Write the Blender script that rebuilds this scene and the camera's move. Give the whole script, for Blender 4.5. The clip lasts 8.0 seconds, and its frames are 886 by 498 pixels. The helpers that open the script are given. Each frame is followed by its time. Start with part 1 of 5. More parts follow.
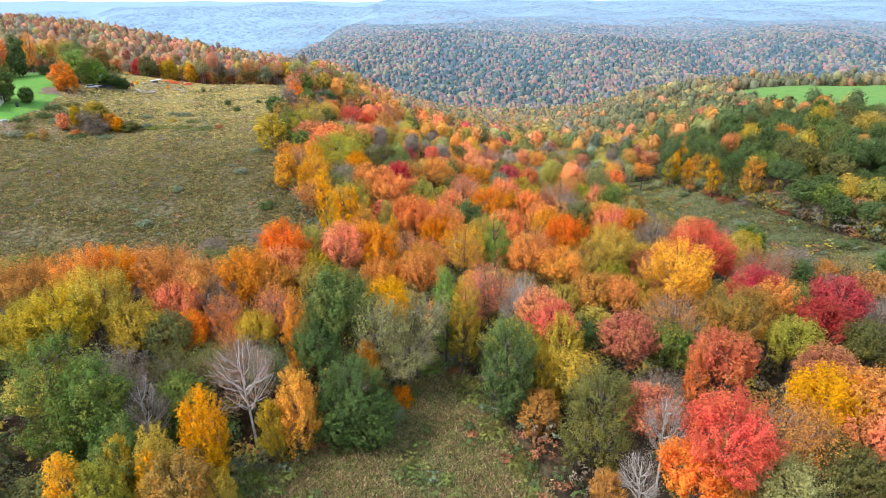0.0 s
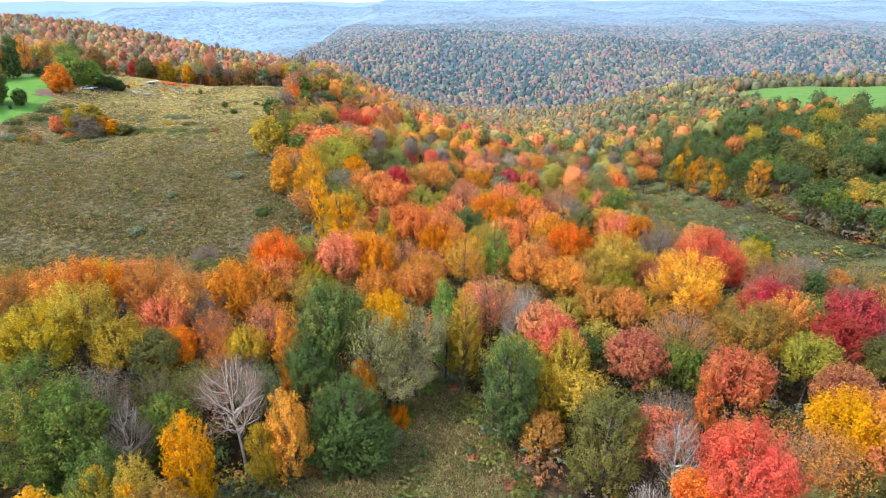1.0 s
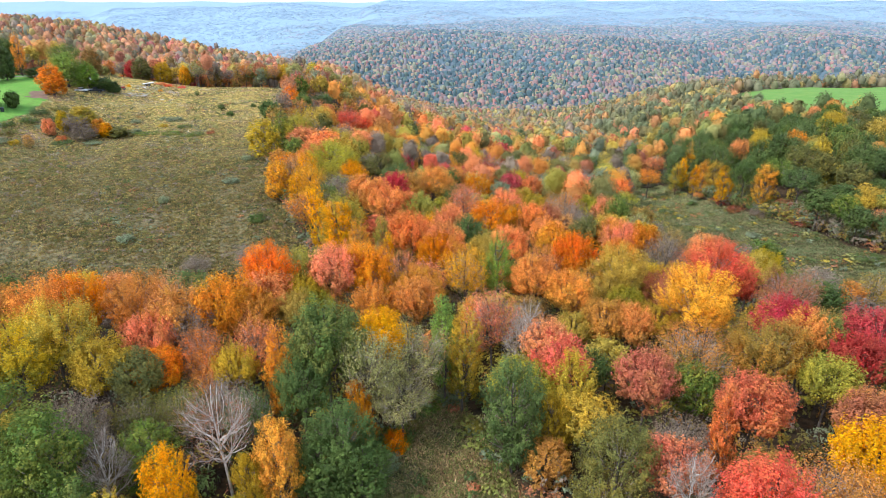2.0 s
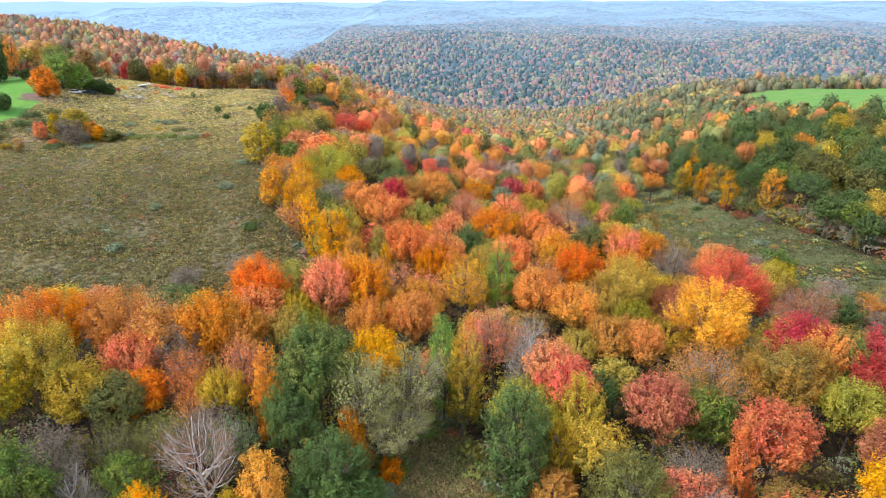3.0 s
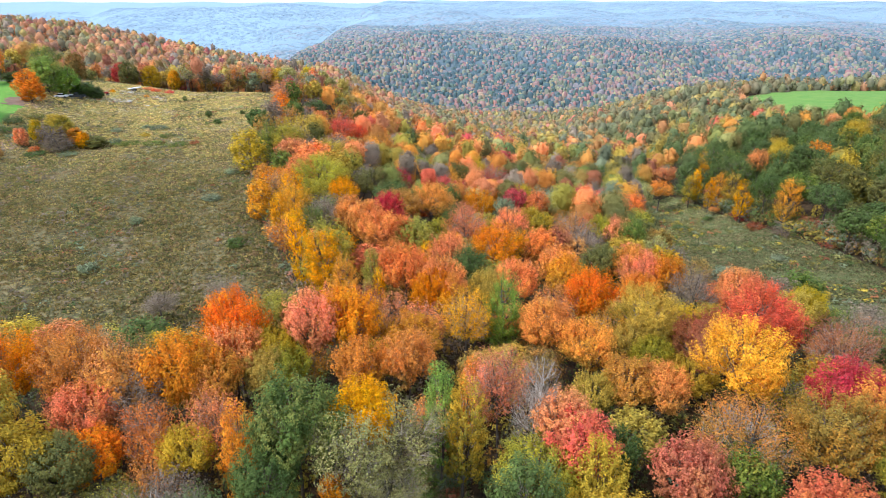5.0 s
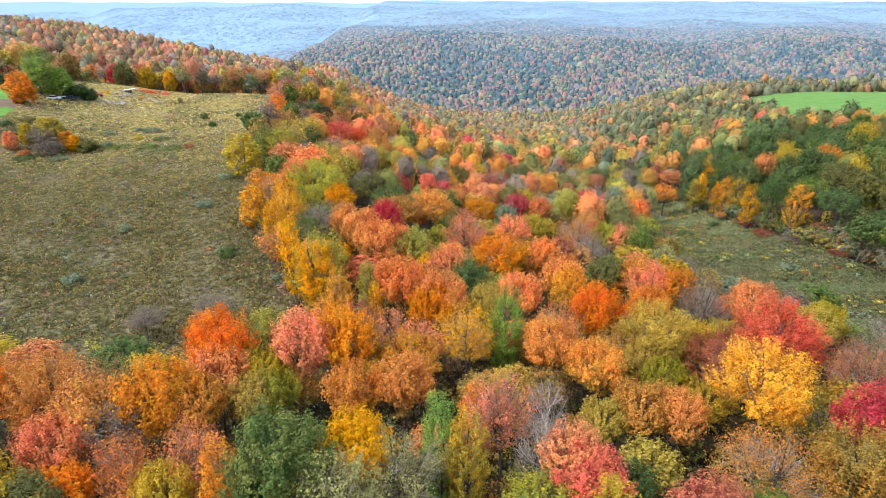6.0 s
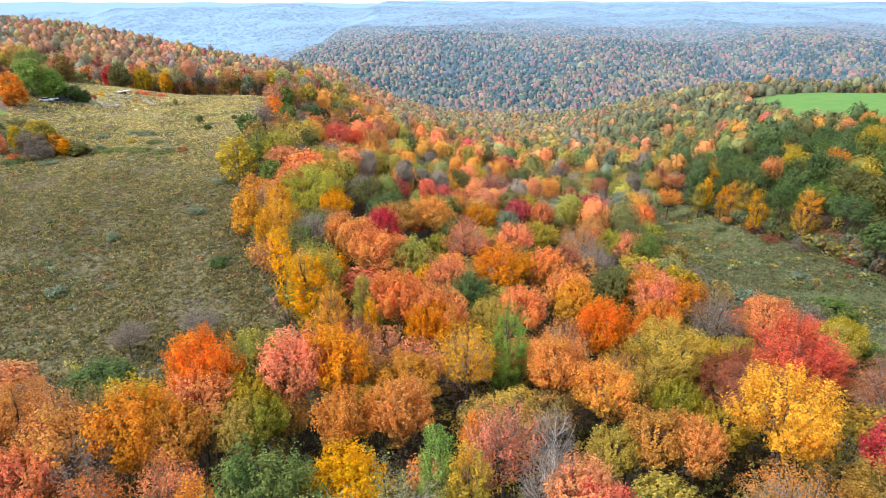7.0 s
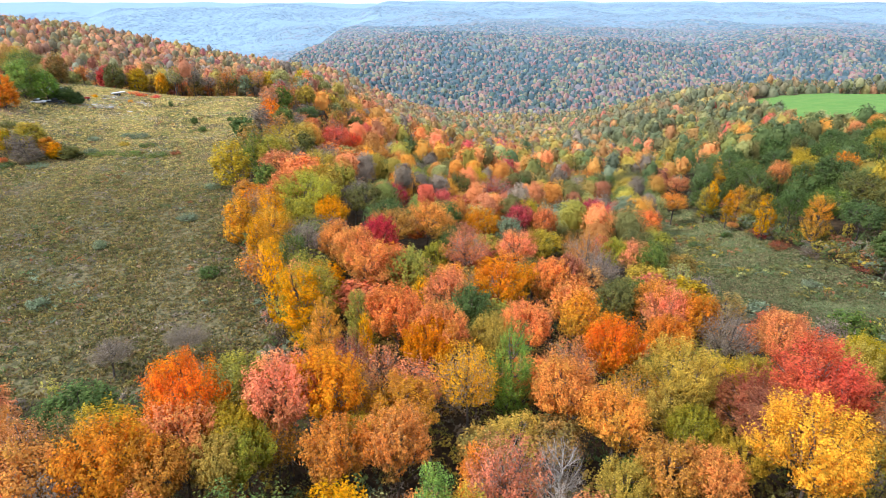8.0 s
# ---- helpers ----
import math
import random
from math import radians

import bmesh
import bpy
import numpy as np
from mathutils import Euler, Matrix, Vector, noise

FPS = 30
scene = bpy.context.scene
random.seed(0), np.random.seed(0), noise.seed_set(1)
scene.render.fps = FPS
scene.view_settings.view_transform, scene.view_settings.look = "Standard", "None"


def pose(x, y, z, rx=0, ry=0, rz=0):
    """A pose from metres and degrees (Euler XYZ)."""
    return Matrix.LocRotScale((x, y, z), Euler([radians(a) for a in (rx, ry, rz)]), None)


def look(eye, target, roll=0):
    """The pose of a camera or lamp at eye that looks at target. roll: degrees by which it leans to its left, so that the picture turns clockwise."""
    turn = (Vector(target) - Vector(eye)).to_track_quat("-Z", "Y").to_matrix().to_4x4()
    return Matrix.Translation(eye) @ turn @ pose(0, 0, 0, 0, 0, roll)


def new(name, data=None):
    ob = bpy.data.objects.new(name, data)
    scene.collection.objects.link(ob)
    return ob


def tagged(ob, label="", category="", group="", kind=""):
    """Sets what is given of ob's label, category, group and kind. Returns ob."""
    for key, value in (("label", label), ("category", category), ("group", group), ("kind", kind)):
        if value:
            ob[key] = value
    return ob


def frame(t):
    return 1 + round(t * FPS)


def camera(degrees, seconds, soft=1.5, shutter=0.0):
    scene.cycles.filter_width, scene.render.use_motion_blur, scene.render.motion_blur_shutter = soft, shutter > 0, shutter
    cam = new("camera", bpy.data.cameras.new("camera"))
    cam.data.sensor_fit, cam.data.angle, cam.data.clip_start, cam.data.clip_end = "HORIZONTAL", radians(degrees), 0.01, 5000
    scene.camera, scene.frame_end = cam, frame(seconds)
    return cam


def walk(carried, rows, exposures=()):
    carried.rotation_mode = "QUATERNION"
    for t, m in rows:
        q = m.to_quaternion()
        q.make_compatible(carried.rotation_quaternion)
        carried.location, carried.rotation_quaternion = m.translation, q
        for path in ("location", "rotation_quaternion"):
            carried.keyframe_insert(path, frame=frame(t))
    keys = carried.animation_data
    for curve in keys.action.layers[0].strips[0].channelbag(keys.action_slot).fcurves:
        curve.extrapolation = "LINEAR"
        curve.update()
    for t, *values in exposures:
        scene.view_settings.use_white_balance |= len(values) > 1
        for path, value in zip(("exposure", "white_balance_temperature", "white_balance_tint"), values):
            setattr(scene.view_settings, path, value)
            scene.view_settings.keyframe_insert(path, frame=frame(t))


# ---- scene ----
# A drone flies level and forward over an autumn wood that fills a ravine between fields.
cam = camera(71.5, 8.0, soft=0.3)
PATH = [
    (0.0, look((0.085, 0.016, 44.000), (0.251, 92.448, 5.839), 0.03)),
    (1.0, look((0.193, 3.345, 44.154), (0.343, 95.787, 6.016), 0.04)),
    (2.0, look((0.301, 7.030, 44.274), (0.436, 99.482, 6.160), 0.06)),
    (3.0, look((0.409, 10.993, 44.361), (0.528, 103.454, 6.271), 0.08)),
    (4.0, look((0.517, 15.152, 44.415), (0.621, 107.623, 6.349), 0.09)),
    (5.0, look((0.625, 19.428, 44.435), (0.713, 111.909, 6.393), 0.11)),
    (6.0, look((0.733, 23.741, 44.422), (0.806, 116.232, 6.403), 0.13)),
    (7.0, look((0.841, 28.011, 44.375), (0.898, 120.512, 6.380), 0.14)),
    (8.0, look((0.949, 32.158, 44.295), (0.990, 124.668, 6.324), 0.16)),
]
EXPOSURE, KELVIN, SUN_UP, SUN_TURN = 1.0, 6050, 50, -110
walk(cam, PATH, exposures=[(0.0, EXPOSURE, KELVIN, 10), (8.0, EXPOSURE, KELVIN, 10)])

# ---- light: a bright overcast sky, the sun behind thin cloud ----
world = bpy.data.worlds.new("sky")
scene.world = world
world.use_nodes = True
wn, wl = world.node_tree.nodes, world.node_tree.links
wn.clear()
sky = wn.new("ShaderNodeTexSky")
sky.sky_type, sky.sun_disc = "NISHITA", False
sky.sun_elevation, sky.sun_rotation = radians(SUN_UP), radians(SUN_TURN)
sky.air_density, sky.dust_density = 1.0, 3.0
cloud = wn.new("ShaderNodeMix")
cloud.data_type = "RGBA"
cloud.inputs[0].default_value = 0.72
cloud.inputs[7].default_value = (7.0, 8.0, 9.3, 1)
back = wn.new("ShaderNodeBackground")
back.inputs[1].default_value = 0.105
wout = wn.new("ShaderNodeOutputWorld")
wl.new(sky.outputs[0], cloud.inputs[6])
wl.new(cloud.outputs[2], back.inputs[0])
wl.new(back.outputs[0], wout.inputs[0])

sun = new("sun", bpy.data.lights.new("sun", "SUN"))
sun.data.energy, sun.data.angle, sun.data.color = 2.1, radians(12), (1.0, 0.95, 0.88)
a, e = radians(SUN_TURN), radians(SUN_UP)
sun.matrix_world = look((0, 0, 200), (-200 * math.sin(a) * math.cos(e), -200 * math.cos(a) * math.cos(e), 200 - 200 * math.sin(e)))

# ---- land ----
def soft_interp(v, xs, zs, w):
    """A table read at v, its corners rounded over w metres."""
    return sum(np.interp(v + o * w, xs, zs) for o in (-1, -0.5, 0, 0.5, 1)) / 5


def smooth(a):
    a = np.clip(a, 0, 1)
    return a * a * (3 - 2 * a)


def waves(x, y, size, seed):
    """Gentle rolling from a few crossed sine waves, about -1 to 1."""
    r = np.random.RandomState(seed)
    z = np.zeros_like(x)
    for k in range(7):
        a, p, s = r.uniform(0, 6.283), r.uniform(0, 6.283), size * r.uniform(0.6, 1.7)
        z += np.sin((x * math.cos(a) + y * math.sin(a)) * 6.283 / s + p)
    return z / 3.2


def wood_edge(y):
    """Where the weedy field on the plateau meets the ravine's woods."""
    return soft_interp(y, [0, 80, 104, 122, 141, 161, 200, 300, 400, 700], [-14, -16, -21, -29, -37, -44, -52, -59, -75, -120], 6)


def ravine_axis(y):
    return soft_interp(y, [0, 110, 200, 350, 700, 1270], [60, 66, 74, 95, 130, 190], 30)


def ground(x, y):
    """The height of the land."""
    x, y = np.asarray(x, float), np.asarray(y, float)
    left = soft_interp(y, [0, 60, 110, 200, 255, 300, 345, 480, 620, 760, 1000, 1300], [3, 1.5, 3.2, 6, 7.2, 4.8, -7, -26, -38, -45, -110, -170], 15)
    left = left + 8.5 * smooth((-95 - x) / 60) * smooth((y - 120) / 90) * (1 - smooth((y - 240) / 120))
    left = left + 52 * smooth((-90 - x) / 400) * smooth((y - 300) / 380) * (1 - smooth((y - 900) / 300))
    low = soft_interp(y, [40, 70, 90, 113, 146, 190, 230, 346, 500, 800, 1270, 1400], [2, 0.5, -2, -5, -9.5, -17.8, -24, -41, -66, -115, -168, -172], 10)
    right = soft_interp(y, [40, 80, 113, 150, 232, 330, 460, 560, 650, 800, 1000, 1300], [2, 1, -2.5, -4.5, -9, -14, -20, -30, -46, -80, -130, -170], 15)
    edge, axis = wood_edge(y), ravine_axis(y)
    wide = soft_interp(y, [0, 180, 240, 330, 700], [45, 50, 90, 165, 200], 20)
    a = 1 - (1 - np.clip((x - edge) / (axis - edge), 0, 1)) ** 2.6
    b = 1 - (1 - np.clip((x - axis) / wide, 0, 1)) ** 2
    z = np.where(x < axis, left * (1 - a) + low * a, low * (1 - b) + right * b)
    # across the valley: a steep face, a plateau behind its rim, farther ridges; to the left of it a gorge with a ridge behind
    far = soft_interp(y, [950, 1060, 1150, 1370, 1480, 1900, 2300, 2750, 3300, 4300, 5000], [-160, -150, -122, -56, -48, -44, -38, -12, 14, 8, 8], 45)
    gorge = soft_interp(y, [950, 1400, 2200, 2350, 2900, 3300, 4300, 5000], [-160, -150, -138, -120, -40, -16, -12, -6], 60)
    gorge = gorge - 40 * smooth((-0.49 * y - x) / 160) * (1 - smooth((y - 3300) / 500))
    left_of = smooth((-270 - x + 30 * waves(x, y, 500, 21)) / 150)
    far = far * (1 - left_of) + gorge * left_of
    far = far + waves(x, y, 520, 4) * 13 * smooth((y - 1080) / 250) * (1 - 0.55 * smooth((y - 2300) / 900))
    far = far + 24 * np.exp(-((x + 850) / 200) ** 2 - ((y - 3350) / 260) ** 2)
    z = z + 6 * np.exp(-((x - 128) ** 2 + (y - 222) ** 2) / 2000)
    t = smooth((y - 960) / 140)
    z = z * (1 - t) + far * t
    return z + waves(x, y, 46, 9) * 0.35 * smooth((y - 30) / 50)


def inside(x, y, corners):
    """Which of the points lie in the polygon."""
    x, y = np.asarray(x, float), np.asarray(y, float)
    hit = np.zeros(x.shape, bool)
    for (ax, ay), (bx, by) in zip(corners, corners[1:] + corners[:1]):
        if ay != by:
            hit ^= ((ay > y) != (by > y)) & (x < (bx - ax) * (y - ay) / (by - ay) + ax)
    return hit


MEADOW = [(52, 172), (61, 200), (72, 226), (80, 224), (80, 184), (82, 160), (84, 142), (86, 128), (90, 117), (97, 106), (112, 92), (80, 92), (66, 100), (56, 112), (46, 126), (47, 150)]
CROP = [(201, 438), (229, 505), (320, 556), (470, 560), (470, 235), (184, 245), (188, 300), (194, 350), (197, 400)]
GLADE = [(-21, 30), (-19, 44), (-13, 50.5), (-5, 58), (-3, 67), (2, 67), (4.5, 60), (7, 53), (9.5, 45), (14, 30)]
LAWN = [(-128, 172), (-127, 200), (-131, 216), (-141, 232), (-160, 264), (-200, 282), (-270, 260), (-270, 172)]


def in_field(x, y):
    """The weedy field on the plateau."""
    return (x < wood_edge(y) - 1) & (y > 88) & (y < 302 + 0.1 * (x + 60)) & (x > -150) & ~inside(x, y, LAWN)


def in_open(x, y):
    yard = inside(x, y, LAWN) | ((x < -118) & (x > -175) & (y > 150) & (y < 312))
    return in_field(x, y) | yard | inside(x, y, MEADOW) | inside(x, y, CROP) | inside(x, y, GLADE)

# ---- materials ----
def material(name):
    m = bpy.data.materials.new(name)
    m.use_nodes = True
    nt = m.node_tree
    return m, nt.nodes, nt.links, nt.nodes["Principled BSDF"]


def mixed(nodes, links, fac, a, b):
    """A colour between a and b (sockets or RGB) by the socket fac."""
    n = nodes.new("ShaderNodeMix")
    n.data_type = "RGBA"
    links.new(fac, n.inputs[0])
    for i, c in ((6, a), (7, b)):
        if isinstance(c, tuple):
            n.inputs[i].default_value = (*c, 1)
        else:
            links.new(c, n.inputs[i])
    return n.outputs[2]


def noise_of(nodes, links, scale, detail=3.0, low=0.35, high=0.65, where="Object"):
    tc = nodes.new("ShaderNodeTexCoord")
    n = nodes.new("ShaderNodeTexNoise")
    n.inputs["Scale"].default_value, n.inputs["Detail"].default_value = scale, detail
    links.new(tc.outputs[where], n.inputs["Vector"])
    r = nodes.new("ShaderNodeMapRange")
    r.inputs[1].default_value, r.inputs[2].default_value = low, high
    links.new(n.outputs[0], r.inputs[0])
    return r.outputs[0]


def leaf_like(nodes, links, bsdf, colour, glow=0.44, rough=0.55):
    """Leaf shading: part of the light passes through."""
    links.new(colour, bsdf.inputs["Base Color"])
    bsdf.inputs["Roughness"].default_value = rough
    bsdf.inputs["Specular IOR Level"].default_value = 0.08
    tr = nodes.new("ShaderNodeBsdfTranslucent")
    links.new(colour, tr.inputs[0])
    mx = nodes.new("ShaderNodeMixShader")
    mx.inputs[0].default_value = glow
    links.new(bsdf.outputs[0], mx.inputs[1])
    links.new(tr.outputs[0], mx.inputs[2])
    links.new(mx.outputs[0], nodes["Material Output"].inputs[0])


def ranged(nodes, links, socket, low, high, to_low=0.0, to_high=1.0):
    r = nodes.new("ShaderNodeMapRange")
    for i, v in zip((1, 2, 3, 4), (low, high, to_low, to_high)):
        r.inputs[i].default_value = v
    links.new(socket, r.inputs[0])
    return r.outputs[0]


def summed(nodes, links, how, a, b):
    """Arithmetic on a socket and a socket or number."""
    n = nodes.new("ShaderNodeMath")
    n.operation = how
    links.new(a, n.inputs[0])
    if isinstance(b, float):
        n.inputs[1].default_value = b
    else:
        links.new(b, n.inputs[1])
    return n.outputs[0]


def shuffled(nodes, links, socket, k):
    """Another even random number out of one."""
    return summed(nodes, links, "FRACT", summed(nodes, links, "MULTIPLY", socket, float(k)), 0.0)


def foliage(name, main, second, third, lower):
    """Leaves that turn unevenly: patches over the crown, single leaves, the lower boughs later than the top, and tree by tree."""
    m, n, l, bsdf = material(name)
    geo = n.new("ShaderNodeNewGeometry").outputs["Random Per Island"]
    each = n.new("ShaderNodeObjectInfo").outputs["Random"]
    at = n.new("ShaderNodeVertexColor")
    at.layer_name = "leaf_colour"
    tone = n.new("ShaderNodeSeparateColor")
    l.new(at.outputs[0], tone.inputs[0])
    c = mixed(n, l, noise_of(n, l, 0.33, 2.0, 0.42, 0.62), main, second)
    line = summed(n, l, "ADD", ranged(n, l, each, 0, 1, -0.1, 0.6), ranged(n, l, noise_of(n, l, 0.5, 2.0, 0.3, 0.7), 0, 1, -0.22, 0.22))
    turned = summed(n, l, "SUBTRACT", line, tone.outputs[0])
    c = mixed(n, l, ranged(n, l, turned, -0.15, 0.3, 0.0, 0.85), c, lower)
    c = mixed(n, l, ranged(n, l, geo, 0.55, 1.0), c, third)
    hsv = n.new("ShaderNodeHueSaturation")
    l.new(ranged(n, l, shuffled(n, l, each, 7.3), 0, 1, 0.493, 0.509), hsv.inputs["Hue"])
    l.new(ranged(n, l, shuffled(n, l, each, 17.9), 0, 1, 0.95, 1.07), hsv.inputs["Saturation"])
    single = ranged(n, l, shuffled(n, l, geo, 37.0), 0, 1, 0.65, 1.35)
    single = summed(n, l, "MULTIPLY", single, ranged(n, l, tone.outputs[2], 0, 1, 0.68, 1.32))
    l.new(summed(n, l, "MULTIPLY", ranged(n, l, shuffled(n, l, each, 31.7), 0, 1, 0.80, 1.04), single), hsv.inputs["Value"])
    l.new(c, hsv.inputs["Color"])
    leaf_like(n, l, bsdf, hsv.outputs[0])
    return m


# Three leaf colours for each kind of autumn tint.
PALETTE = {
    "orange": ((0.78, 0.30, 0.045), (0.76, 0.37, 0.045), (0.64, 0.24, 0.045)),
    "orange_pale": ((0.68, 0.31, 0.075), (0.66, 0.26, 0.065), (0.46, 0.24, 0.10)),
    "orange_red": ((0.86, 0.27, 0.06), (0.86, 0.37, 0.05), (0.74, 0.18, 0.05)),
    "orange_brown": ((0.62, 0.28, 0.065), (0.66, 0.33, 0.06), (0.44, 0.21, 0.08)),
    "coral": ((0.82, 0.27, 0.11), (0.82, 0.35, 0.095), (0.66, 0.22, 0.10)),
    "red": ((0.80, 0.12, 0.09), (0.80, 0.20, 0.085), (0.66, 0.11, 0.08)),
    "crimson": ((0.52, 0.05, 0.07), (0.58, 0.10, 0.08), (0.40, 0.06, 0.065)),
    "rose": ((0.60, 0.18, 0.10), (0.62, 0.26, 0.10), (0.47, 0.16, 0.09)),
    "red_brown": ((0.40, 0.12, 0.065), (0.47, 0.19, 0.08), (0.31, 0.11, 0.065)),
    "gold": ((0.84, 0.41, 0.015), (0.84, 0.35, 0.016), (0.74, 0.42, 0.025)),
    "gold_green": ((0.60, 0.40, 0.045), (0.32, 0.30, 0.055), (0.68, 0.45, 0.05)),
    "yellow_green": ((0.40, 0.36, 0.055), (0.54, 0.43, 0.055), (0.27, 0.29, 0.055)),
    "yellow_olive": ((0.58, 0.41, 0.05), (0.46, 0.35, 0.05), (0.66, 0.44, 0.06)),
    "olive": ((0.18, 0.18, 0.055), (0.25, 0.21, 0.05), (0.13, 0.145, 0.05)),
    "olive_orange": ((0.36, 0.25, 0.06), (0.54, 0.27, 0.05), (0.26, 0.22, 0.06)),
    "olive_pale": ((0.40, 0.39, 0.13), (0.35, 0.34, 0.11), (0.50, 0.42, 0.15)),
    "green": ((0.15, 0.22, 0.045), (0.29, 0.29, 0.06), (0.09, 0.15, 0.04)),
    "green_bright": ((0.26, 0.38, 0.08), (0.36, 0.43, 0.08), (0.18, 0.29, 0.07)),
    "green_dark": ((0.105, 0.165, 0.05), (0.14, 0.195, 0.05), (0.15, 0.185, 0.06)),
    "sage": ((0.26, 0.31, 0.18), (0.19, 0.24, 0.14), (0.34, 0.37, 0.22)),
    "grey": ((0.27, 0.21, 0.155), (0.31, 0.24, 0.17), (0.22, 0.16, 0.125)),
}
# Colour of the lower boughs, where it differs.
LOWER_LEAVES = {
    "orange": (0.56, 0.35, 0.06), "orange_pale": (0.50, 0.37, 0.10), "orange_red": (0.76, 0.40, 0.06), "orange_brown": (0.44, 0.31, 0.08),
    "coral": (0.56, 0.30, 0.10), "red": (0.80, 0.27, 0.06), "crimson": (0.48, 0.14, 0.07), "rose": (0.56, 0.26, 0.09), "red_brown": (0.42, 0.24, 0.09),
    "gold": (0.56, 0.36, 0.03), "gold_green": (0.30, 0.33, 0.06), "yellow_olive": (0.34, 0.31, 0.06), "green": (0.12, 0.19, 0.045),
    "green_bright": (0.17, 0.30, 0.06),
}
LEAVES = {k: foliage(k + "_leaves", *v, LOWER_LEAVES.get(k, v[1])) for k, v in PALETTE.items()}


def bark(name, dark, light):
    m, n, l, bsdf = material(name)
    c = mixed(n, l, noise_of(n, l, 2.5, 5.0), dark, light)
    l.new(c, bsdf.inputs["Base Color"])
    bsdf.inputs["Roughness"].default_value = 0.9
    return m


BARK = bark("grey_brown_bark", (0.055, 0.042, 0.034), (0.14, 0.115, 0.095))
PALE_BARK = bark("pale_weathered_bark", (0.34, 0.30, 0.26), (0.62, 0.58, 0.52))
TWIGS = bark("grey_twigs", (0.27, 0.21, 0.17), (0.46, 0.39, 0.33))

# ---- mesh tools ----
def pieces(name, v, mat, colours=None):
    """A mesh of separate triangles or quads: v is (n, 3 or 4, 3)."""
    n, k = v.shape[:2]
    me = bpy.data.meshes.new(name)
    me.vertices.add(n * k)
    me.vertices.foreach_set("co", np.ascontiguousarray(v, dtype=np.float32).ravel())
    me.loops.add(n * k)
    me.loops.foreach_set("vertex_index", np.arange(n * k, dtype=np.int32))
    me.polygons.add(n)
    me.polygons.foreach_set("loop_start", np.arange(0, n * k, k, dtype=np.int32))
    if colours is not None:
        at = me.color_attributes.new("leaf_colour", "FLOAT_COLOR", "POINT")
        c = np.ones((n, k, 4), dtype=np.float32)
        c[:, :, :3] = colours[:, None, :]
        at.data.foreach_set("color", c.ravel())
    me.update(calc_edges=True)
    me.materials.append(mat)
    return me


def unit(v):
    return v / np.maximum(np.linalg.norm(v, axis=-1, keepdims=True), 1e-9)


def sprays(rs, c, n, a, b):
    """Leaf sprays: pointed triangles at c, facing n, about 2a long and 2b wide."""
    t = unit(np.cross(n, rs.normal(size=c.shape)))
    s = np.cross(n, t)
    a, b = np.asarray(a)[..., None], np.asarray(b)[..., None]
    return np.stack([c + t * a * 1.05, c - t * a * 0.6 + s * b, c - t * a * 0.6 - s * b], 1)


def tube(points, radii, sides=5):
    """Quads of a tapered limb along points."""
    p, rr = np.asarray(points, float), np.asarray(radii, float)
    d = unit(np.gradient(p, axis=0))
    ref = np.where(np.abs(d[:, 2:3]) > 0.9, np.array([[1.0, 0, 0]]), np.array([[0, 0, 1.0]]))
    u = unit(np.cross(d, ref))
    w = np.cross(d, u)
    an = np.arange(sides) * 2 * math.pi / sides
    ring = p[:, None] + rr[:, None, None] * (u[:, None] * np.cos(an)[None, :, None] + w[:, None] * np.sin(an)[None, :, None])
    nx = np.roll(ring, -1, axis=1)
    return np.stack([ring[:-1], nx[:-1], nx[1:], ring[1:]], 2).reshape(-1, 4, 3)


# ---- trees ----
# Each form: height of the crown's middle, half its height, its half width, twigs, spread of the leaves round a twig, rise of the limbs,
# boughs, size of a bough against the crown, how far down the boughs go.
FORMS = {
    "round": (10.9, 3.9, 4.5, 300, 0.23, 0.8, 12, 0.44, -0.6),
    "tall": (7.8, 7.0, 2.7, 240, 0.18, 1.2, 12, 0.56, -0.85),
    "oak": (10.4, 4.4, 5.1, 300, 0.30, 0.6, 17, 0.36, -0.6),
    "dense": (7.0, 7.2, 4.4, 380, 0.22, 0.8, 19, 0.42, -0.9),
    "tiered": (7.4, 7.2, 4.6, 260, 0.36, 0.35, 18, 0.42, -0.85),
    "sparse": (10.4, 4.4, 4.3, 260, 0.25, 0.9, 10, 0.46, -0.55),
    "bare": (9.0, 5.4, 4.3, 330, 0.28, 0.35, 12, 0.42, -0.5),
    "shrub": (1.1, 1.3, 2.0, 110, 0.18, 0.8, 10, 0.45, -0.95),
}


